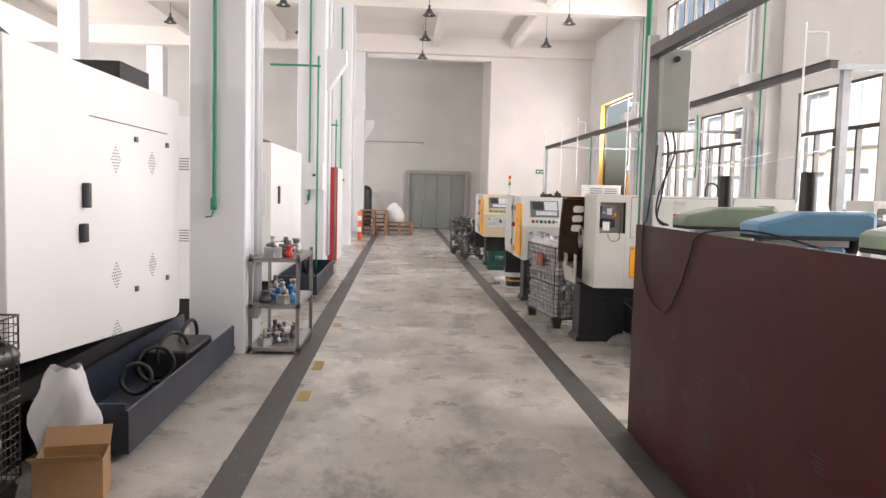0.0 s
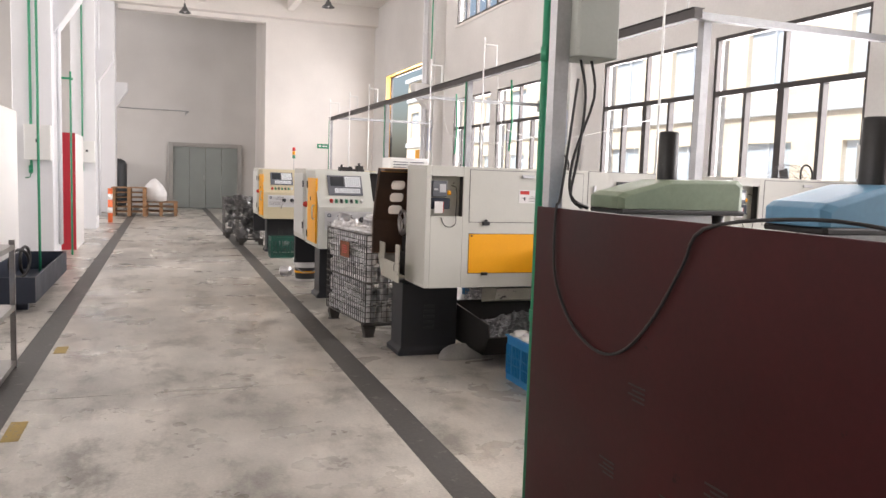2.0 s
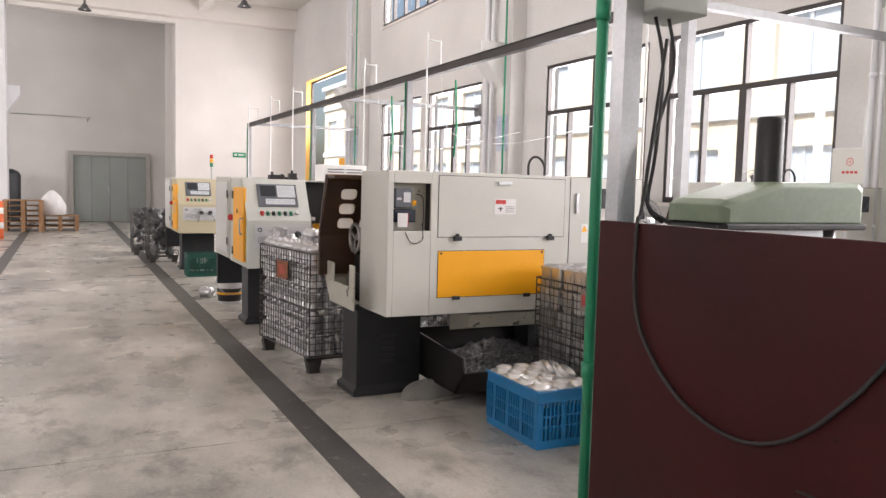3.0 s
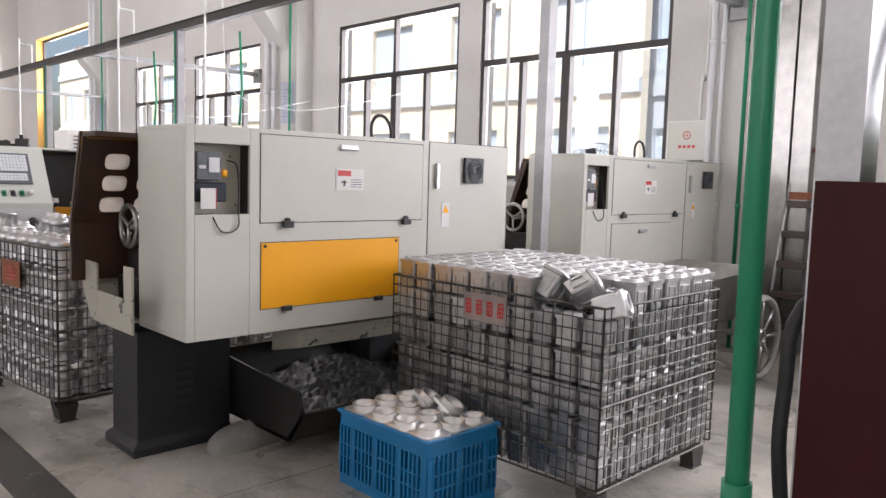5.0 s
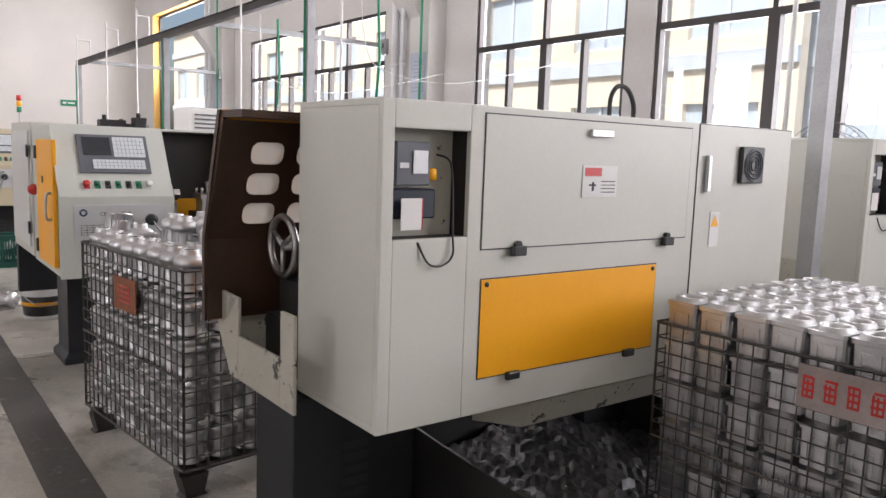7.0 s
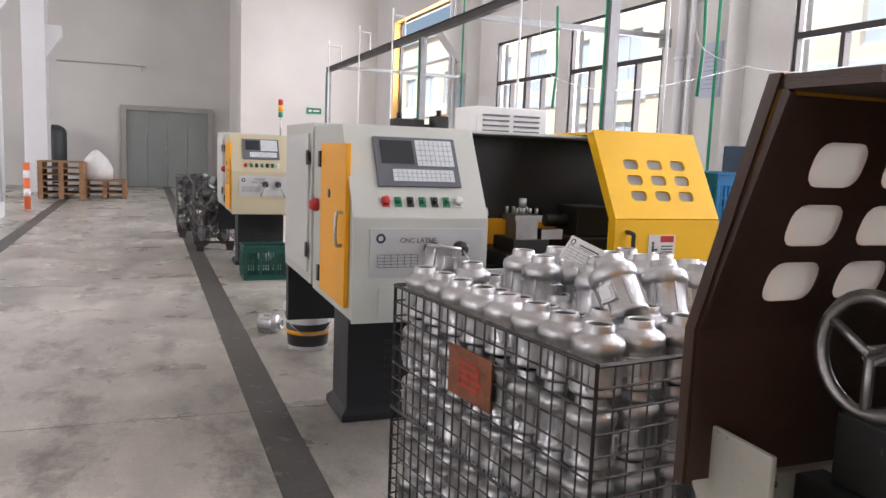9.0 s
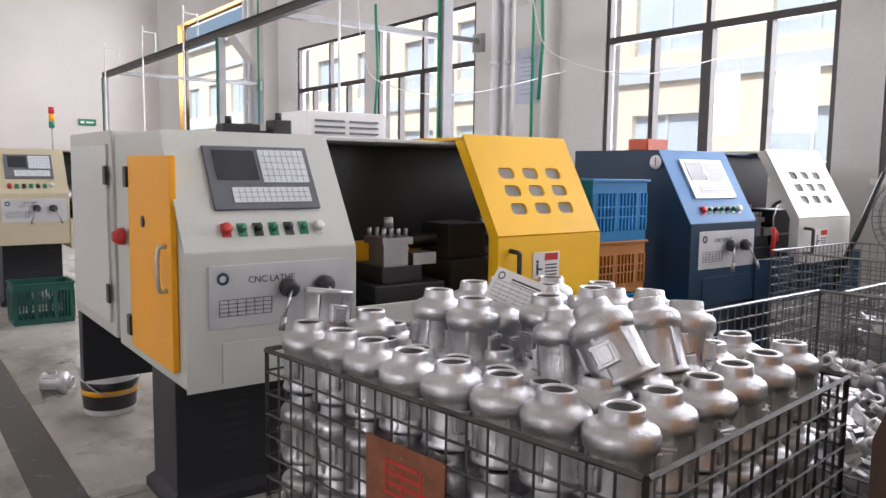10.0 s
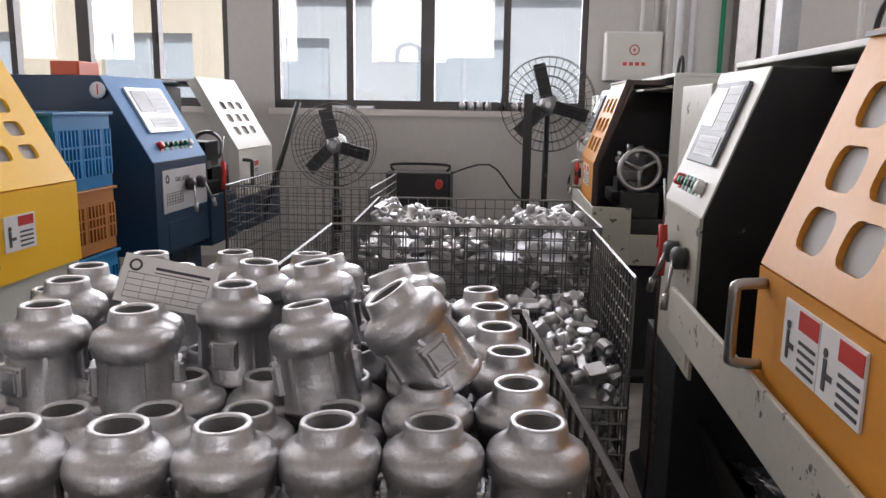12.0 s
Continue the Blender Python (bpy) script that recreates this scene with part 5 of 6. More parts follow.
# sand bags under the lathe feet
for x, y, s in ((2.62, 8.22, 1), (2.25, 11.6, 1.1), (3.0, 8.6, .8)):
    g = Geo()
    vs, fs = [], []
    for i in range(9):
        for j in range(16):
            a, b = i / 8 * math.pi / 2, j / 16 * 2 * math.pi
            rr = .17 * s * math.cos(a) * (1 + .12 * math.sin(3 * b + x) + .06 * math.sin(7 * b))
            vs.append((x + rr * math.cos(b) * 1.3, y + rr * math.sin(b) * .7, .11 * s * math.sin(a) * (1 + .1 * math.sin(5 * b))))
    for i in range(8):
        for j in range(16):
            fs.append((i * 16 + j, i * 16 + (j + 1) % 16, (i + 1) * 16 + (j + 1) % 16, (i + 1) * 16 + j))
    g.add(vs, fs, True)
    solid("cement_mound", g, surface("cement_mound", (.30, .295, .28), .9, 0, .25, 8, 60, .2), "rounded grey cement mound at a machine foot", "mound")

# ---------------------------------------------------------------- overhead rail
t = thing("cable_rail", "galvanised overhead cable rail on posts along the lathes", "cable rail")
g = Geo()
g.box(4.44, 7.8, 2.90, 4.52, 23.05, 2.98).box(4.42, 7.8, 2.98, 4.54, 23.05, 2.986)
part("rail", g, FRAME_DARK, t)
for y in (7.86, 15.75, 22.3):
    g = Geo()
    g.box(4.52, y - .035, 2.90, 7.08, y + .035, 2.96).box(7.04, y - .09, 2.80, 7.095, y + .09, 3.02)
    part("cross_arm", g, POST_STEEL, t)
for y in (8.05, 12.95, 17.4, 23.0):
    g = Geo()
    x = 4.48 if y > 9 else 4.75
    g.box(x - .04, y - .04, 0, x + .04, y + .04, 2.90 if y > 9 else 3.0).box(x - .08, y - .08, 0, x + .08, y + .08, .01)
    part("post", g, POST_STEEL, t)
    if y > 9:
        g = Geo()
        g.rod((x - .055, y, .9), (x - .055, y, 2.9), .011, 6)
        part("air_line", g, GREEN_PIPE, t)
for y, x in ((7.95, 4.25), (12.0, 4.3), (14.2, 4.3), (18.2, 4.3), (20.0, 4.3), (22.0, 4.25)):
    g = Geo()
    g.tube([(x, y, 1.55), (x, y, 3.25), (x + .02, y, 3.28), (4.46, y, 3.28), (4.48, y, 3.26), (4.48, y, 2.98)], .011, 6)
    part("conduit", g, PALE, t)
for y in (14.4, 12.2):
    g = Geo()
    g.tube([(4.6, y, 2.9), (4.62, y - .05, 2.4), (4.8, y - .1, 2.15), (5.6, y - .2, 2.1), (7.08, y - .1, 2.45)], .004, 5)
    part("hanging_cable", g, PALE, t)
    g = Geo()
    g.tube([(4.9, y + .2, 2.9), (4.93, y + .2, 2.3), (4.9, y + .2, 1.9)], .014, 6)
    part("hanging_hose", g, GREEN_PIPE, t)
g = Geo()
g.rod((7.36, 8.16, 0), (7.36, 8.16, 6.7), .02, 8)
solid("wall_pipe", g, PALE, "white conduit up the wall", "pipe")

# ---------------------------------------------------------------- maroon board, post and drilling heads
t = thing("plywood_screen", "tall maroon film-faced plywood screen beside the aisle", "screen")
for y0, y1 in ((1.2, 5.16),):
    g = Geo()
    g.box(1.72, y0, .03, 1.74, y1, 1.40)
    part("board", g, MAROON, t, bevel=.002)
g = Geo()
g.box(1.7405, 1.2, .0, 1.785, 5.10, .05).box(1.7405, 1.2, 1.30, 1.785, 5.10, 1.35)
for y in (1.3, 3.2, 4.9):
    g.box(1.7405, y - .02, .05, 1.785, y + .02, 1.30)
part("frame", g, BLACK_METAL, t)
for y, z in ((4.2, .5), (4.4, .8), (3.9, .35), (4.75, .25), (3.5, .75), (3.4, .3), (4.55, .5), (2.9, .6), (4.0, .62)):
    g = Geo()
    for i in range(4):
        g.box(1.7188, y - .05 + .0 * i, z + i * .016, 1.7198, y + (.045 if i % 2 else .02), z + i * .016 + .006)
    part("stamp", g, BLACK_METAL, t)
g = Geo()
g.tube([(1.78, 4.98, 1.9), (1.74, 5.0, 1.46), (1.715, 4.99, 1.40), (1.709, 4.98, 1.2), (1.709, 4.93, 1.08), (1.709, 4.80, .965), (1.709, 4.62, .915), (1.709, 4.46, .96), (1.709, 4.31, 1.10), (1.709, 4.19, 1.27), (1.712, 4.11, 1.385), (1.76, 3.84, 1.43), (1.9, 3.7, 1.42), (2.1, 3.6, 1.36)], .0055, 6)
solid("power_cable", g, RUBBER, "black cable drooping over the maroon screen", "cable")

t = thing("steel_post", "galvanised steel channel post with a grey switch box", "post", pose(1.778, 5.142, 0))
g = Geo()
g.prism([(-.031, -.027), (.031, -.027), (.031, .03), (.023, .03), (.023, -.019), (-.023, -.019), (-.023, .022), (.010, .022), (.010, .03), (-.031, .03)], "z", .012, 2.6)
part("channel", g, STEEL, t)
g = Geo()
g.box(-.03, -.03, 0, .1, .10, .0115)
part("base_plate", g, STEEL, t)
g = Geo()
g.box(-.03, -5.5, 2.46, .03, .05, 2.53)
part("top_rail", g, FRAME_DARK, t)
g = Geo()
g.box(.032, -.09, 2.0, .22, .09, 2.5, c=.008)
bx = part("switch_box", g, surface("grey_green_box", (.36, .38, .34), .45, 0, .1, 4, 60, .03), t, "grey-green switch box")
g = Geo()
g.rod((.12, -.09, 2.44), (.12, -.115, 2.44), .018, 10)
part("knob", g, BLACK_PLASTIC, bx)
for k in range(2):
    g = Geo()
    g.tube([(.10 + k * .05, .0, 2.0), (.12 + k * .04, -.02, 1.85), (.08 - k * .02, -.05, 1.6), (.05, -.06, 1.45), (.09 + .03 * k, -.08, 1.40), (.05, -.1, 1.42)], .006, 6)
    part("cable", g, RUBBER, t)
g = Geo()
g.rod((1.779, 5.262, 0), (1.779, 5.262, 3.2), .018, 10)
g.rod((1.779, 5.262, .9), (1.779, 5.262, .95), .023, 10).rod((1.779, 5.262, 2.0), (1.779, 5.262, 2.06), .023, 10)
solid("air_pipe", g, GREEN_PIPE, "green air pipe standing beside the steel post", "pipe")
g = Geo()
g.tube([(2.05, 5.02, 1.24), (1.92, 5.12, 1.27), (1.82, 5.20, 1.22), (1.80, 5.21, 1.10), (1.80, 5.21, .98), (1.83, 5.19, .86), (1.95, 5.10, .76), (2.1, 5.02, .69)], .011, 8)
solid("rubber_hose", g, RUBBER, "black rubber hose beside the pipe", "hose")


def drill_head(m, ma, label):
    t = thing("drill_press", label, "drill press", m, "drill presses")
    g = Geo()
    prof = lambda x, k: [(x, -.30 + k, 1.405), (x, -.30 + k, 1.455 - k * .3), (x, -.275 + k, 1.472 - k * .4), (x, -.06, 1.525 - k * .5), (x, .285 - k, 1.532 - k * .5), (x, .31 - k, 1.515 - k * .5), (x, .31 - k, 1.405)]
    g.loft([prof(-.115, .03), prof(-.10, .004), prof(-.07, 0), prof(.07, 0), prof(.10, .004), prof(.115, .03)], smooth=False)
    hood = part("belt_hood", g, ma, t, bevel=.004)
    g = Geo()
    g.box(-.118, -.29, 1.385, .118, .315, 1.404, c=.01)
    part("hood_rim", g, BLACK_METAL, hood)
    g = Geo()
    g.turned([(.040, 1.50), (.041, 1.52), (.040, 1.715), (.036, 1.722), (.01, 1.722)], 18, pose(0, 0, 0))
    part("spindle_cap", g, BLACK_METAL, t)
    g = Geo()
    g.box(-.05, -.2, 1.35, .05, .2, 1.384)
    part("head_plate", g, STEEL, t)
    g = Geo()
    g.rod((0, .24, .1), (0, .24, 1.385), .05, 14)
    part("column", g, RAW_STEEL, t)
    g = Geo()
    g.box(-.10, -.26, .95, .10, .17, 1.35, c=.03)
    part("head", g, ma, t)
    g = Geo()
    g.box(-.20, -.30, .62, .20, .18, .68, c=.02).box(-.22, -.32, 0, .22, .35, .62, c=.02)
    part("base", g, ma, t)
    return t


drill_head(pose(2.24, 5.02, 0, 0, 0, -90), HOOD_GREEN, "green-grey drill press with a belt hood behind the screen")
drill_head(pose(2.24, 4.03, 0, 0, 0, -90), HOOD_BLUE, "light blue drill press with a belt hood behind the screen")
drill_head(pose(2.26, 3.03, 0, 0, 0, -90), HOOD_GREEN, "green-grey drill press with a belt hood behind the screen")

# ---------------------------------------------------------------- by the window wall
def pedestal_fan(m, label, R=.29, hz=1.1, tilt=0, stand=True):
    t = thing("pedestal_fan", label, "fan", m, "pedestal fans")
    H = Matrix.Translation((0, 0, hz)) @ pose(0, 0, 0, 0, -90 + tilt, 0)
    for s in (1, -1):
        g = Geo()
        for rr in (R, R * .8, R * .6, R * .4, R * .22):
            g.ring(rr, .0028, 36, 4, H @ pose(0, 0, s * (.05 + .04 * (1 - rr / R))))
        for k in range(40):
            a = 2 * math.pi * k / 40
            g.tube([(R * f * math.cos(a), R * f * math.sin(a), s * (.05 + .04 * (1 - f)) if f < 1 else 0) for f in (.12, .4, .7, .97, 1)], .0016, 3, H)
        part("guard", g, BLACK_PLASTIC, t)
    for k in range(3):
        g = Geo()
        g.box(.05, -.05, -.006, R * .88, .045, .006, H @ pose(0, 0, 0, 0, 0, 120 * k + 15) @ pose(0, 0, 0, 22, 0, 0))
        part("blade", g, BLACK_PLASTIC, t, bevel=.003)
    g = Geo()
    g.turned([(.06, -.16), (.075, -.14), (.075, -.05), (.05, -.03), (.05, .03), (.02, .05)], 16, H)
    part("motor", g, STEEL, t)
    g = Geo()
    g.rod((.06, 0, .04), (.06, 0, hz), .022, 10).rod((.06, 0, .5), (.06, 0, .75), .034, 10)
    part("pole", g, BLACK_METAL, t)
    g = Geo()
    g.turned([(.22, 0), (.22, .02), (.05, .05), (.02, .05)], 20, pose(.06, 0, 0))
    part("base", g, BLACK_METAL, t)
    return t


pedestal_fan(pose(6.45, 10.47, 0), "black pedestal fan with a wire guard", .29, 1.13)
pedestal_fan(pose(6.70, 8.99, 0), "tall black industrial fan with a wire guard", .33, 1.43)
g = Geo()
g.box(6.5, 9.10, 0, 6.56, 9.16, 1.5)
solid("iron_bar", g, BLACK_METAL, "dark iron bar leaning by the wall", "bar", m=pose(0, 0, 0))
g = Geo()
g.tube([(6.3, 10.95, .6), (6.45, 10.72, 1.42)], .02, 6)
solid("lever_bar", g, BLACK_METAL, "dark slanted steel bar beside the fan", "bar")
# cable coil on the fan pole
g = Geo()
for k in range(5):
    g.ring(.085 + .006 * k, .006, 20, 5, pose(6.62, 8.72, .93 - .01 * k, 90, 10 * k, 80))
solid("cable_coil", g, RUBBER, "coil of black cable hanging by the fan", "cable")
# welding unit
t = thing("welding_unit", "dark grimy welding unit on the floor by the wall", "welder", pose(6.78, 9.68, 0) @ Matrix.Diagonal((.8, .8, 1.0, 1)))
g = Geo()
g.box(0, 0, .1, .4, .6, .92, c=.02)
part("body", g, BLACK_METAL, t)
g = Geo()
g.tube([(.2, .05, .92), (.2, .05, .97), (.2, .55, .97), (.2, .55, .92)], .012, 6)
part("handle", g, BLACK_METAL, t)
g = Geo()
g.rod((-.06, .1, .84), (.0, .1, .84), .035, 12)
part("knob", g, RED, t)
g = Geo()
g.box(.02, .05, 0, .1, .15, .1).box(.02, .45, 0, .1, .55, .1).box(.3, .05, 0, .38, .15, .1).box(.3, .45, 0, .38, .55, .1)
part("foot", g, BLACK_METAL, t)
g = Geo()
g.tube([(6.85, 9.72, .9), (6.95, 9.4, .98), (7.1, 9.2, .75), (7.25, 9.0, .55)], .008, 5)
solid("power_cable", g, RUBBER, "black cable from the welding unit", "cable")
# little fittings on the sill
for k, y in enumerate((9.62, 9.55, 9.48, 9.41, 9.3, 9.2, 9.12, 10.6, 10.4)):
    g = Geo()
    if k < 7:
        g.turned([(.026, 0), (.027, .05), (.018, .06), (.018, .075), (.008, .075)], 12)
    else:
        g.box(-.03, -.07, 0, .03, .07, .025, c=.006)
    solid("sill_part", g, ALU if k != 4 else BLACK_METAL, "small metal part left on the window sill", "machine part", m=pose(7.37, y + .02, SILL), group="parts on the sill")

# electrical box with a warning sign on the wall
t = thing("wall_switch_box", "pale grey electrical box with a red warning sign", "electrical box", pose(7.18, 8.13, 1.62))
g = Geo()
g.box(0, 0, 0, .195, .42, .36, c=.008)
part("body", g, PALE, t)
g = Geo()
g.box(-.008, .012, .012, -.0005, .408, .348)
d = part("door", g, CREAM, t, bevel=.002)
g = Geo()
g.ring(.035, .004, 20, 4, pose(-.010, .21, .225, 0, 90, 0))
g.prism([(.215, .25), (.195, .222), (.21, .222), (.203, .20), (.225, .23), (.21, .23)], "x", -.0105, -.009)
for k in range(4):
    g.box(-.0105, .125 + k * .045, .11, -.009, .155 + k * .045, .135)
part("warning_sign", g, RED, d)
g = Geo()
g.tube([(7.28, 8.28, 1.97), (7.28, 8.28, 2.3), (7.31, 8.28, 2.4), (7.36, 8.28, 2.6), (7.36, 8.28, 5)], .016, 6)
solid("wall_pipe", g, PALE, "white conduit rising from the electrical box", "pipe")

# duct, emergency lamp, ladder, wheelbarrow, grinder
g = Geo()
g.box(7.21, 7.25, 0, 7.375, 7.41, 6.6, c=.006)
solid("vertical_duct", g, RAW_STEEL, "shiny galvanised cable duct up the wall", "duct", group="wall ducts")
g = Geo()
g.box(7.23, 7.43, 0, 7.375, 7.59, 6.6, c=.006)
solid("vertical_duct", g, RAW_STEEL, "shiny galvanised cable duct up the wall", "duct", group="wall ducts")
t = thing("emergency_lamp", "white twin-head emergency lamp on the wall", "lamp", pose(7.37, 6.93, 2.41))
g = Geo()
g.box(-.06, 0, 0, 0, .28, .12, c=.006)
part("body", g, PALE, t)
for y in (.05, .22):
    g = Geo()
    g.turned([(.02, -.02), (.05, 0), (.055, .05), (.045, .052)], 14, pose(-.04, y, .18, 0, -90, 0))
    part("lamp_head", g, GREY_PLASTIC, t)
g = Geo()
g.box(-.064, .04, .03, -.0605, .09, .09).box(-.064, .12, .055, -.0605, .24, .07)
part("label", g, BLUE_DARK, t)

TREAD = surface("worn_brown_tread", (.10, .08, .072), .55, .3, .3, 9, 80, .06, (.3, .28, .26), .02)
t = thing("step_ladder", "rusty aluminium step ladder leaning by the wall", "ladder", pose(6.98, 7.24, 0))
for s in (-1, 1):
    g = Geo()
    g.tube([(.0, s * .22, 0), (.25, s * .16, 1.45)], .018, 8)
    part("front_rail", g, STEEL, t)
    g = Geo()
    g.tube([(.31, s * .20, 0), (.28, s * .15, 1.4)], .013, 8)
    part("rear_leg", g, STEEL, t)
g = Geo()
g.tube([(.25, -.16, 1.45), (.28, -.14, 1.62), (.29, -.07, 1.70), (.29, .07, 1.70), (.28, .14, 1.62), (.25, .16, 1.45)], .018, 8)
part("top_loop", g, RUST, t)
for k in range(5):
    z = .26 + k * .25
    g = Geo()
    x = .25 * z / 1.45
    w = .22 - .06 * z / 1.45
    g.box(x - .02, -w, z - .028, x + .09, w, z + .028, c=.008)
    part("tread", g, TREAD, t)
g = Geo()
g.box(.2, -.15, 1.30, .28, .15, 1.36)
part("platform", g, RUST, t)

t = thing("wheelbarrow", "grey two-wheeled barrow with spoked wheels", "wheelbarrow", pose(5.72, 7.18, 0))
g = Geo()
g.loft([[(-.35, .1, .42), (.35, .1, .42), (.35, .6, .42), (-.35, .6, .42)], [(-.55, -.0, .74), (.62, -.0, .80), (.62, .7, .80), (-.55, .7, .74)], [(-.53, .02, .74), (.60, .02, .80), (.60, .68, .80), (-.53, .68, .74)], [(-.33, .12, .44), (.33, .12, .44), (.33, .58, .44), (-.33, .58, .44)]])
part("tub", g, RAW_STEEL, t)
for y in (-.08, .78):
    W = pose(.42, y, .31, 90)
    g = Geo()
    g.ring(.285, .026, 28, 8, W)
    wh = part("wheel", g, surface("grey_tyre", (.25, .24, .23), .7, 0, .2, 8, 60, .05), t)
    g = Geo()
    g.ring(.05, .02, 14, 6, W)
    for k in range(8):
        a = k * math.pi / 4
        g.rod((.05 * math.cos(a), .05 * math.sin(a), 0), (.265 * math.cos(a), .265 * math.sin(a), 0), .012, 6, W)
    part("spokes", g, RAW_STEEL, wh)
g = Geo()
g.rod((.42, -.08, .31), (.42, .78, .31), .018, 8)
part("axle", g, RAW_STEEL, t)
for y in (.12, .58):
    g = Geo()
    g.tube([(.4, y, .33), (-.3, y, .40), (-.9, y, .62)], .018, 6)
    part("handle", g, RAW_STEEL, t)

t = thing("bench_grinder", "dark green bench grinder on a black pedestal", "grinder", pose(6.95, 6.60, 0) @ Matrix.Scale(1.05, 4))
g = Geo()
g.box(-.22, -.25, 0, .22, .25, .03, c=.01)
g.loft([[(-.12, -.12, .03), (.12, -.12, .03), (.12, .12, .03), (-.12, .12, .03)], [(-.07, -.08, .84), (.07, -.08, .84), (.07, .08, .84), (-.07, .08, .84)]])
part("pedestal", g, BLACK_METAL, t)
g = Geo()
g.rod((0, -.14, .95), (0, .14, .95), .085, 16)
g.box(-.07, -.1, .84, .07, .1, .9)
part("motor", g, surface("dark_green_cast", (.045, .06, .05), .5, 0, .2, 6, 60, .05), t)
for y in (-.22, .2):
    g = Geo()
    g.rod((0, y - .03, .95), (0, y + .05, .95), .125, 20)
    part("wheel_guard", g, BLACK_METAL, t)

# table edge beside the grinder
t = thing("work_table", "dark work table by the wall", "table", pose(6.0, 5.2, 0))
g = Geo()
g.box(-.4, -.6, .70, .6, .75, .76)
part("tabletop", g, MAROON, t, bevel=.004)
for x in (-.35, .5):
    for y in (-.55, .65):
        g = Geo()
        g.box(x, y, 0, x + .06, y + .06, .70)
        part("leg", g, GREEN_PIPE, t)

# notice sheets on the pier, exit sign, red box on the blue lathe, signal lamp
for y, z in ((14.05, 2.15), (21.6, 2.2)):
    g = Geo()
    g.box(7.085, y + .67, z, 7.098, y + 1.03, z + .62)
    nb = thing("notice_sheet", "pale blue printed notice on the pier", "notice")
    part("sheet", g, surface("pale_blue_sheet", (.45, .48, .58), .5, 0, .05, 6, 60, 0), nb)
    g = Geo()
    for k in range(9):
        g.box(7.0835, y + .71, z + .1 + k * .05, 7.0848, y + .99 - .03 * (k % 3), z + .108 + k * .05)
    part("text_bars", g, KEY_LINES, nb)
t = thing("exit_sign", "green and white exit sign on the end wall", "sign", pose(5.35, 29.66, 2.35))
g = Geo()
g.box(0, 0, 0, .42, .03, .16, c=.004)
part("body", g, GREEN_PIPE, t)
g = Geo()
g.box(.05, -.003, .05, .14, -.0005, .11).box(.18, -.003, .06, .36, -.0005, .10)
part("arrow", g, PAPER, t)
g = Geo()
g.box(4.8, 11.35, 1.531, 5.0, 11.5, 1.60, c=.01)
solid("red_box", g, surface("orange_red_plastic", (.62, .10, .03), .45, 0, .1, 6, 60, .02), "orange-red plastic box on the blue lathe", "box")
t = thing("signal_lamp", "red and green signal lamp on a thin pole", "signal lamp", pose(2.55, 16.9, 1.53))
g = Geo()
g.rod((0, 0, 0), (0, 0, .22), .008, 6)
part("pole", g, STEEL, t)
for z, ma in ((.22, GREEN_BUTTON), (.29, YELLOW), (.36, RED)):
    g = Geo()
    g.rod((0, 0, z), (0, 0, z + .065), .028, 12)
    part("lens", g, ma, t)
# clutter on the pale lathe's top
for x, y, w, h in ((2.25, 11.45, .16, .05), (2.45, 11.4, .08, .07), (2.38, 11.55, .2, .03), (6.9, 13.2, .3, .3), (4.6, 13.4, .25, .12)):
    g = Geo()
    z = 1.531
    if y > 12:
        continue
    g.box(x, y, z, x + w, y + .1, z + h, c=.008)
    g.rod((x + .03, y + .03, z + h), (x + .03, y + .03, z + h + .03), .014, 8)
    solid("tool_part", g, BLACK_METAL, "dark tool holder lying on the lathe", "tool", group="tools on the lathe")
# hoses arching above the lathes at the back
for x, y in ((3.4, 8.2), (6.1, 8.2)):
    g = Geo()
    g.tube([(x, y, 1.59), (x, y, 1.68), (x + .04, y, 1.73), (x + .10, y, 1.72), (x + .14, y, 1.66), (x + .14, y, 1.591)], .010, 6)
    solid("lamp_arm", g, RUBBER, "short black flexible arm on top of the lathe", "arm")
# number disc on the blue lathe
t = thing("number_disc", "white disc with a red number one", "label", pose(4.694, 11.20, 1.46, 90, 0, -90))
g = Geo()
g.turned([(.04, 0), (.04, .002), (.01, .002)], 20)
part("disc", g, PAPER, t)
words("number", "1", .07, RED, t, pose(0, 0, .003))
# air guns hung at the lathe fronts
for x, y, z in ((5.42, 10.88, 1.02), (3.56, 8.76, 1.0), (6.3, 8.80, 1.0)):
    t = thing("air_gun", "red air gun with a hose hanging at a lathe", "air gun", pose(x, y, z))
    g = Geo()
    g.tube([(0, 0, .06), (0, -.005, 0), (0, .0, -.1)], .014, 8)
    g.tube([(0, 0, .05), (.04, 0, .03), (.05, 0, -.02)], .008, 6)
    part("grip", g, RED, t)
    g = Geo()
    g.tube([(0, 0, -.1), (.01, 0, -.4), (-.02, .0, -.7), (.05, .0, -.98)], .006, 6)
    part("hose", g, BROWN_INSIDE, t)
    g = Geo()
    g.tube([(0, 0, .06), (-.01, 0, .12), (.03, 0, .20)], .004, 6)
    part("nozzle", g, STEEL, t)

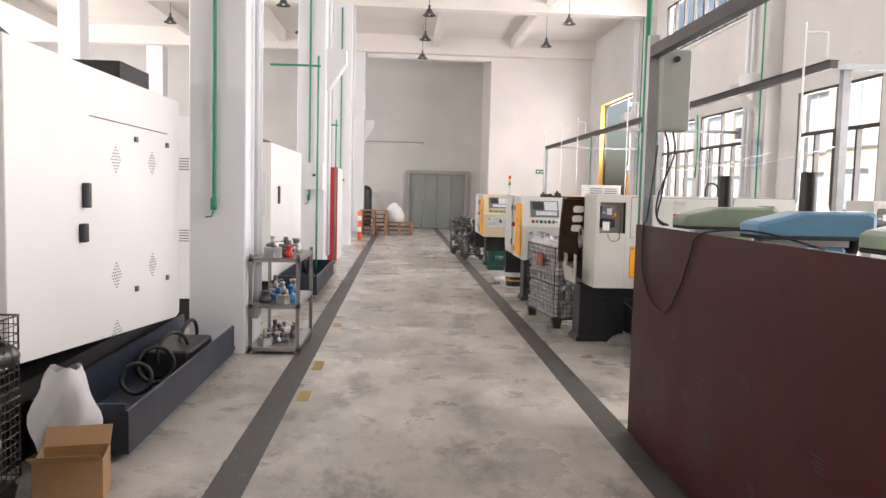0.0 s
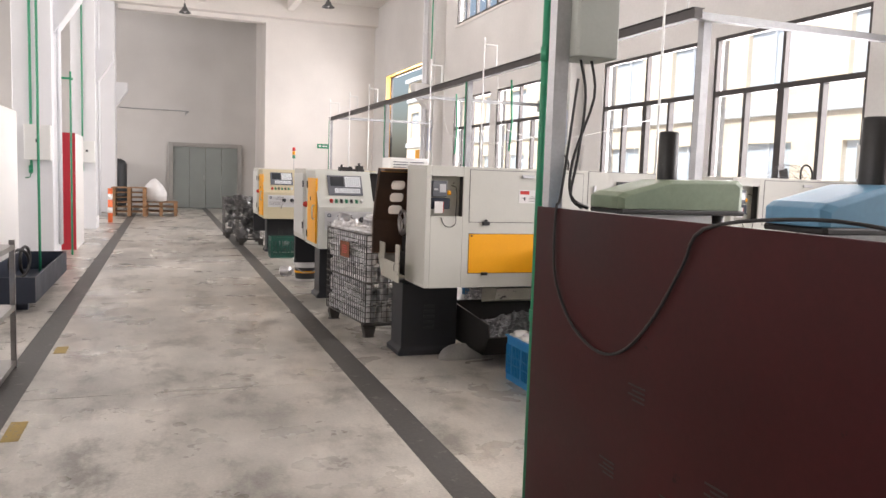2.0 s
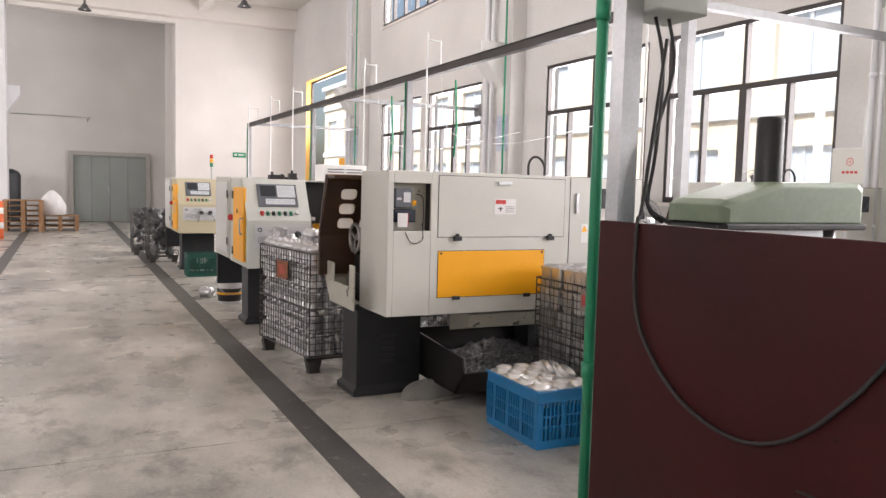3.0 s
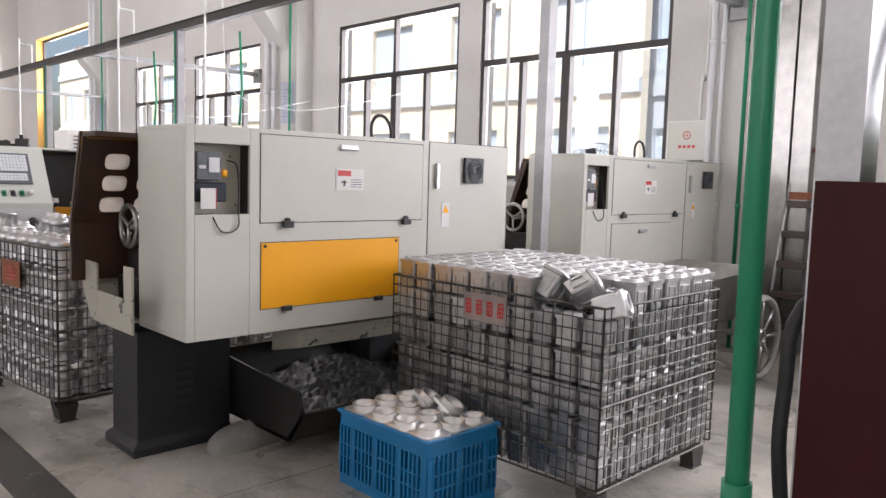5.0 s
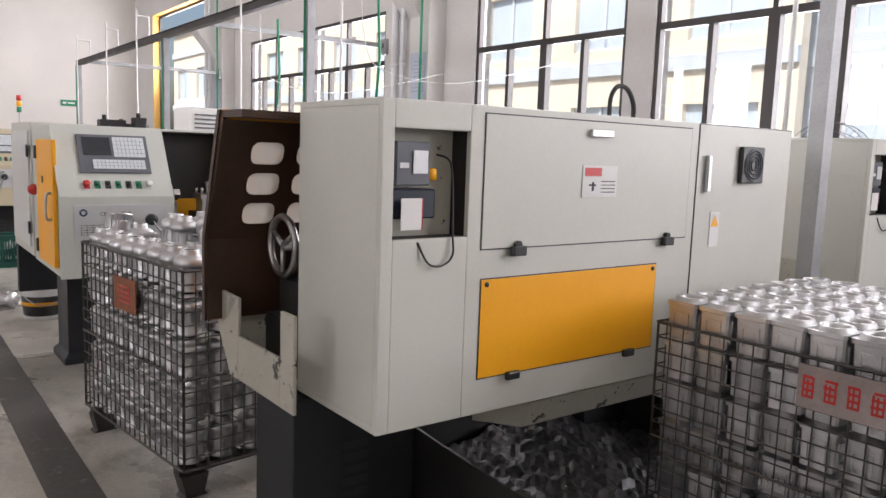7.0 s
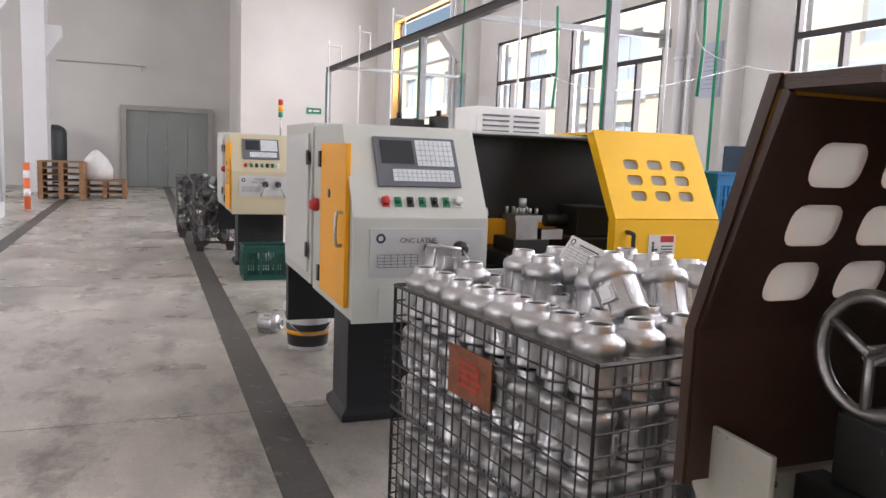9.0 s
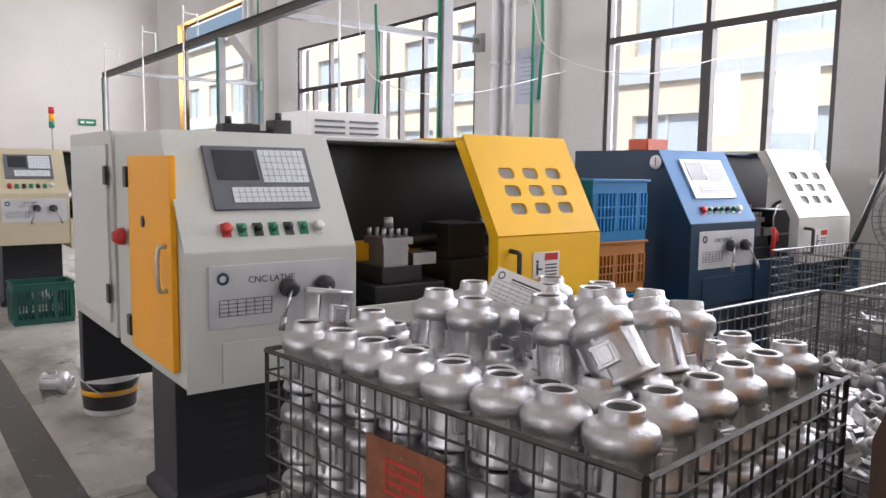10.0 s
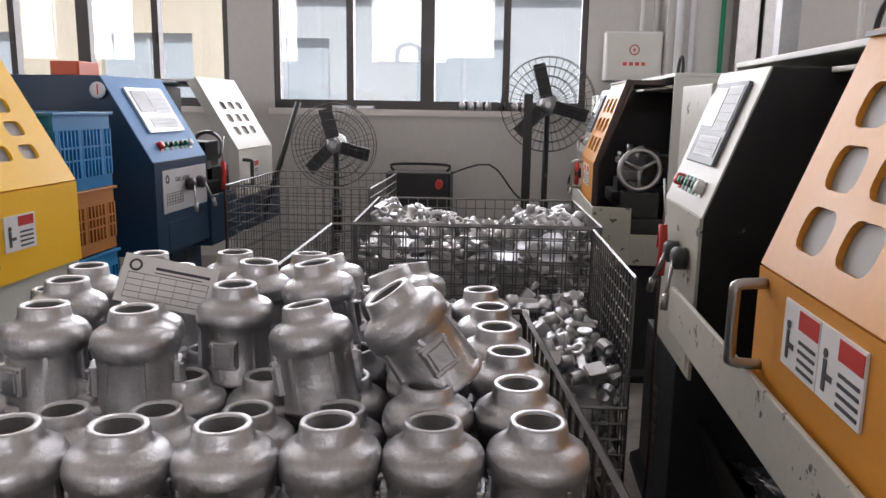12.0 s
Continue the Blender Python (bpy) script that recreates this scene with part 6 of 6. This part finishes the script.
# ---------------------------------------------------------------- west side of the aisle
t = thing("machining_centre", "large white machining centre with louvred doors", "machine", pose(-1.85, 4.35, 0))
g = Geo()
g.prism([(0, .6), (3.0, .37), (3.12, .4), (3.12, 2.34), (0, 2.34)], "x", -1.6, 0)
part("enclosure", g, WHITE_MACHINE, t, bevel=.01)
g = Geo()
g.box(-1.4, .05, 0, -.06, 3.0, .45)
part("base", g, BLACK_METAL, t)
g = Geo()
g.box(.0012, 1.08, 2.015, .004, 2.75, 2.022)
part("seam", g, INK, t)
for y, z in ((1.55, 1.75), (2.35, 1.75), (1.55, .92), (2.35, .92), (1.55, .5)):
    g = Geo()
    for a in range(-5, 6):
        for b in range(-5, 6):
            if abs(a) + abs(b) < 6 and (a + b) % 2 == 0:
                g.box(.0008, y + a * .022 - .014, z + b * .022 - .004, .003, y + a * .022 + .004, z + b * .022 + .004)
    part("vent", g, INK, t)
for y, z, h in ((.95, 1.42, .16), (.9, 1.2, .12)):
    g = Geo()
    g.box(0.001, y, z, .045, y + .06, z + h, c=.01)
    part("door_handle", g, BLACK_PLASTIC, t)
for y, z in ((1.92, 1.9), (2.7, 1.9), (1.92, .75), (2.7, .75)):
    g = Geo()
    g.box(.001, y, z, .02, y + .05, z + .04, c=.004)
    part("latch", g, GREY_PLASTIC, t)
g = Geo()
g.tube([(-.5, .2, 2.35), (-.45, .5, 2.6), (-.6, 1.0, 2.55), (-.5, 1.6, 2.36)], .06, 8)
g.box(-.9, .1, 2.34, -.3, .5, 2.62).box(-.7, 2.2, 2.34, -.2, 2.9, 2.55)
part("top_gear", g, BLACK_METAL, t)
# coolant tray and its clutter
t = thing("coolant_tray", "dark navy coolant tray under the machining centre", "tray", pose(-1.86, 4.6, 0))
g = Geo()
g.box(0, 0, .05, .02, 3.0, .36).box(.52, 0, .05, .54, 2.75, .30).box(.02, 0, .05, .52, 3.0, .08).box(.02, 0, .08, .52, .02, .34)
for y in (.2, 1.4, 2.5):
    g.box(.1, y, 0, .4, y + .12, .05)
part("trough", g, NAVY_TRAY, t)
for k in range(4):
    g = Geo()
    g.ring(.10 + .03 * k, .016, 22, 6, pose(.28, .9 + k * .42, .26, 70 + 10 * k, 15 * k, 30 * k))
    part("hose_coil", g, RUBBER, t)
g = Geo()
g.box(.1, 1.6, .08, .45, 2.3, .3, c=.03)
part("pump", g, BLACK_METAL, t)
# sack and carton
t = thing("cardboard_box", "opened brown cardboard box on the floor", "box", pose(-1.43, 4.12, 0, 0, 0, 12) @ Matrix.Scale(.80, 4))
g = Geo()
g.box(-.2, -.15, 0, .2, -.145, .28).box(-.2, .145, 0, .2, .15, .28).box(-.2, -.145, 0, -.195, .145, .28).box(.195, -.145, 0, .2, .145, .28).box(-.195, -.145, 0, .195, .145, .006)
part("walls", g, CARDBOARD, t)
for a, s in ((40, 1), (-30, -1)):
    g = Geo()
    g.box(-.2, 0, 0, .2, .15, .004, pose(0, s * .148, .28, a if s > 0 else 180 - a * -1, 0, 0))
    part("flap", g, CARDBOARD, t)
g = Geo()
vs, fs = [], []
for i in range(13):
    for j in range(22):
        a, b = i / 12, j / 22 * 2 * math.pi
        rr = .19 * (1 - .6 * a ** 3) * (math.sin(min(1, a * 1.25 + .12) * math.pi * .62) + .15) * (1 + .13 * math.sin(3 * b + 5 * a) + .09 * math.sin(7 * b - 9 * a) + .05 * math.sin(13 * b + 11 * a))
        vs.append((rr * math.cos(b), rr * math.sin(b), .40 * a + .010 * math.sin(3 * b + 5 * a) * a))
for i in range(12):
    for j in range(22):
        fs.append((i * 22 + j, i * 22 + (j + 1) % 22, (i + 1) * 22 + (j + 1) % 22, (i + 1) * 22 + j))
g.add(vs, fs, True)
solid("woven_sack", g, SACK, "crumpled white woven sack beside the carton", "sack", m=pose(-1.60, 4.46, .0) @ Matrix.Diagonal((.85, .85, 1.45, 1)))
wire_cage(pose(-2.52, 3.25, 0), .86, .82, .93, "dark wire cage standing by the white machining centre", step=.045)
rw = random.Random(31)
for k in range(70):
    drop(OILY_BOTTLE, "valve_casting", "oily cast valve body in the cage by the machining centre", "casting", pose(-2.45 + rw.choice((.08, .25, .42, .60, .72)), 3.25 + rw.uniform(.09, .73), .20 + .62 * (k / 70), rw.uniform(0, 180), rw.uniform(0, 180), rw.uniform(0, 360)) @ S, "castings by the machining centre")

# shelf with fixtures
t = thing("steel_shelf", "slotted steel shelf rack of grimy fixtures", "shelf", pose(-1.22, 7.5, 0))
for x in (0, .44):
    for y in (0, 1.06):
        g = Geo()
        g.box(x, y, 0, x + .035, y + .004, .95).box(x if x == 0 else x + .031, y, 0, (x if x == 0 else x + .031) + .004, y + .035, .95)
        part("post", g, RAW_STEEL, t)
for z in (.06, .47, .91):
    g = Geo()
    g.box(.004, .004, z, .471, 1.09, z + .004).box(.004, .0, z - .03, .471, .004, z + .006).box(.471, 0, z - .03, .475, 1.09, z + .006)
    part("shelf_board", g, RAW_STEEL, t)
r4 = random.Random(21)
for z in (.065, .475, .915):
    for k in range(11):
        g = Geo()
        x, y = r4.uniform(.09, .38), .09 + k * .088
        h = r4.uniform(.06, .17)
        R = r4.uniform(.03, .065)
        if k % 3:
            g.turned([(R, 0), (R, h * .4), (R * .6, h * .45), (R * .6, h * .8), (R * .75, h * .82), (R * .7, h), (R * .2, h)], 12)
        else:
            g.box(-R, -R, 0, R, R, h * .6, c=.008)
            g.rod((0, 0, h * .6), (0, 0, h * 1.2), R * .4, 8).rod((-R, 0, h * .8), (R * 1.4, 0, h * .9), .008, 6)
        ma = RED if (k == 1 and z > .9) else (CRATE_BLUE if (k in (2, 3) and .4 < z < .5) else (ALU_DARK if k % 2 else RAW_STEEL))
        solid("fixture", g, ma, "grimy metal fixture on the shelf" if ma not in (RED, CRATE_BLUE) else "coloured container on the shelf", "fixture", m=pose(-1.22 + x, 7.5 + y, z, 0, 0, r4.uniform(0, 90)), group="fixtures on the shelf")

# second white machine with a display
t = thing("cnc_machine", "white CNC machine with a grey display panel", "machine", pose(-1.56, 10.75, 0))
g = Geo()
g.box(-1.4, 0, .30, 0, 3.1, 2.18)
part("enclosure", g, WHITE_MACHINE, t, bevel=.01)
g = Geo()
g.box(-1.3, .08, 0, -.08, 3.0, .30)
part("base", g, BLACK_METAL, t)
g = Geo()
g.box(-.40, -.03, 1.20, -.06, -.001, 1.78, c=.006)
d = part("display", g, PALE, t, "pale display panel")
for z0, z1, ma in ((1.50, 1.72, SCREEN), (1.26, 1.44, GREY_PLASTIC)):
    g = Geo()
    g.box(-.37, -.034, z0, -.12, -.0305, z1)
    part("screen", g, ma, d)
g = Geo()
g.box(.001, .55, 1.35, .03, .62, 1.6, c=.008)
part("door_handle", g, BLACK_PLASTIC, t)
g = Geo()
g.tube([(-.6, .4, 2.18), (-.62, .4, 2.5), (-.5, .6, 2.62), (-.35, .8, 2.5), (-.33, .8, 2.2)], .05, 8)
g.box(-.75, .3, 2.18, -.2, 1.2, 2.26)
part("cable_carrier", g, BLACK_METAL, t)
# box cabinet in front of it
t = thing("white_cabinet", "white louvred machine cabinet behind the column", "cabinet", pose(-2.0, 9.0, 0))
g = Geo()
g.box(-.9, 0, .3, 0, 1.6, 2.35)
part("body", g, WHITE_MACHINE, t, bevel=.008)
g = Geo()
g.box(-.85, .05, 0, -.05, 1.55, .3)
part("base", g, BLACK_METAL, t)
for z in (.95, 1.75):
    g = Geo()
    for k in range(5):
        g.box(-.3, -.004, z + k * .03, -.1, -.001, z + k * .03 + .01)
    part("vent", g, GREY_PLASTIC, t)
# coolant tray beyond
t = thing("coolant_tray", "dark navy tray with looped black hoses on the floor", "tray", pose(-1.5, 10.9, 0))
g = Geo()
g.box(0, 0, .1, .55, 2.6, .13).box(0, 0, .13, .55, .02, .36).box(.53, .02, .13, .55, 2.6, .36).box(0, .02, .13, .02, 2.6, .36).box(.02, 2.58, .13, .53, 2.6, .36)
for y in (.2, 2.2):
    g.box(.1, y, 0, .45, y + .1, .1)
part("trough", g, NAVY_TRAY, t)
for k in range(2):
    g = Geo()
    g.ring(.15, .018, 22, 6, pose(.3, .7 + .35 * k, .42, 90, 0, 60 + 20 * k))
    part("hose", g, RUBBER, t)
# red cabinet, grey boxes on the column, pallets, tank
t = thing("red_cabinet", "tall cabinet with a dark red front", "cabinet", pose(-1.5, 17.2, 0))
g = Geo()
g.box(0, 0, .0, .30, .02, 2.05)
part("front", g, RED_PAINT, t)
g = Geo()
g.box(0, .021, 0, .30, 1.4, 2.04)
part("body", g, WHITE_MACHINE, t, bevel=.006)
for y, x in ((14.78, -1.6), (22.05, -1.6)):
    t = thing("column_switch_box", "grey-green switch box on a column", "electrical box", pose(x, y, 1.55))
    g = Geo()
    g.box(0, -.16, 0, .34, .0, .5, c=.008)
    part("body", g, PALE, t)
    g = Geo()
    g.box(.15, -.17, .25, .2, -.161, .3)
    part("lock", g, BLACK_PLASTIC, t)


def pallet_stack(m, n, label):
    t = thing("pallet_stack", label, "pallets", m)
    for k in range(n):
        z = k * .145
        for i in range(6):
            g = Geo()
            g.box(0, .02 + i * .18, z + .115, 1.0, .12 + i * .18, z + .135)
            part("plank", g, WOOD, t)
        for i in range(3):
            g = Geo()
            g.box(.02 + i * .43, 0, z, .12 + i * .43, 1.05, z + .114)
            part("bearer", g, WOOD, t)
    return t


pallet_stack(pose(-1.25, 27.2, 0), 6, "stack of old wooden pallets by the end wall")
pallet_stack(pose(-.35, 27.6, 0), 3, "low stack of old wooden pallets by the end wall")
g = Geo()
g.turned([(.36, 0), (.38, .25), (.25, .5), (.08, .68), (.01, .7)], 16)
solid("plastic_bag", g, SACK, "white plastic bag heaped on the pallets", "bag", m=pose(-.05, 28.1, .435))
g = Geo()
g.box(-.45, 31.4, 0, .1, 31.9, .35, c=.02)
solid("grey_bin", g, TRIM_GREY, "grey bin by the gate", "bin")
t = thing("air_tank", "dark upright air tank beyond the last column", "tank", pose(-1.3, 31.9, 0) @ Matrix.Scale(.78, 4))
g = Geo()
g.turned([(.3, .15), (.38, .25), (.38, 2.0), (.3, 2.15), (.1, 2.25), (.02, 2.25)], 20)
part("vessel", g, TANK, t)
for a in range(3):
    g = Geo()
    g.rod((.3 * math.cos(a * 2.1), .3 * math.sin(a * 2.1), 0), (.3 * math.cos(a * 2.1), .3 * math.sin(a * 2.1), .3), .03, 6)
    part("leg", g, TANK, t)
g = Geo()
g.tube([(-1.3, 32.685, 3.6), (-.9, 32.685, 3.6), (.95, 32.685, 3.6), (1.0, 32.685, 3.55), (1.0, 32.685, 3.45)], .02, 6)
solid("wall_pipe", g, STEEL, "thin steel pipe along the end wall", "pipe")
t = thing("floor_barrier", "orange and white safety barrier post by a column", "barrier", pose(-1.1, 24.5, 0))
g = Geo()
g.rod((0, 0, 0), (0, 0, .9), .06, 12)
part("post", g, surface("orange_plastic", (.75, .16, .05), .5, 0, .1, 6, 60, .02), t)
for z in (.25, .6):
    g = Geo()
    g.rod((0, 0, z), (0, 0, z + .15), .062, 12)
    part("stripe", g, PAPER, t)

# sheen of scattered chips and dirt by the machines
rs = random.Random(77)
g = Geo()
for k in range(900):
    x, y = rs.choice(((rs.uniform(1.8, 4.4), rs.uniform(6.0, 8.9)), (rs.uniform(2.9, 5.4), rs.uniform(8.5, 8.9)), (rs.uniform(-1.2, 1.9), rs.uniform(2, 14)), (rs.uniform(1.7, 2.3), rs.uniform(9, 17))))
    s = rs.uniform(.002, .006)
    a = rs.uniform(0, 6.28)
    dx, dy = s * math.cos(a), s * math.sin(a)
    g.add([(x - dx, y - dy, .0015), (x + dy * .5, y - dx * .5, .003), (x + dx, y + dy, .002), (x - dy * .5, y + dx * .5, .004)], [(0, 1, 2, 3)])
solid("floor_chips", g, CHIP_METAL, "fine metal chips scattered on the floor", "chips", kind="stuff")

# ---------------------------------------------------------------- floor slabs
cols = ((-16.0, BX[0]), (BX[1], BX[2]), (BX[3], WALL_X - .01))
for a, b in zip(JOINTS, JOINTS[1:]):
    for c, d in cols:
        g = Geo()
        g.box(c, a + .004, -.02, d, b - .004, 0)
        ob = new("slab", mesh_of("slab", g, FLOOR))
        ob.parent = floor_ob
for c, d in ((BX[0], BX[1]), (BX[2], BX[3])):
    g = Geo()
    g.box(c + .002, -7.2, -.02, d - .002, 32.7, -.001)
    ob = new("band", mesh_of("band", g, BAND))
    ob.parent = floor_ob
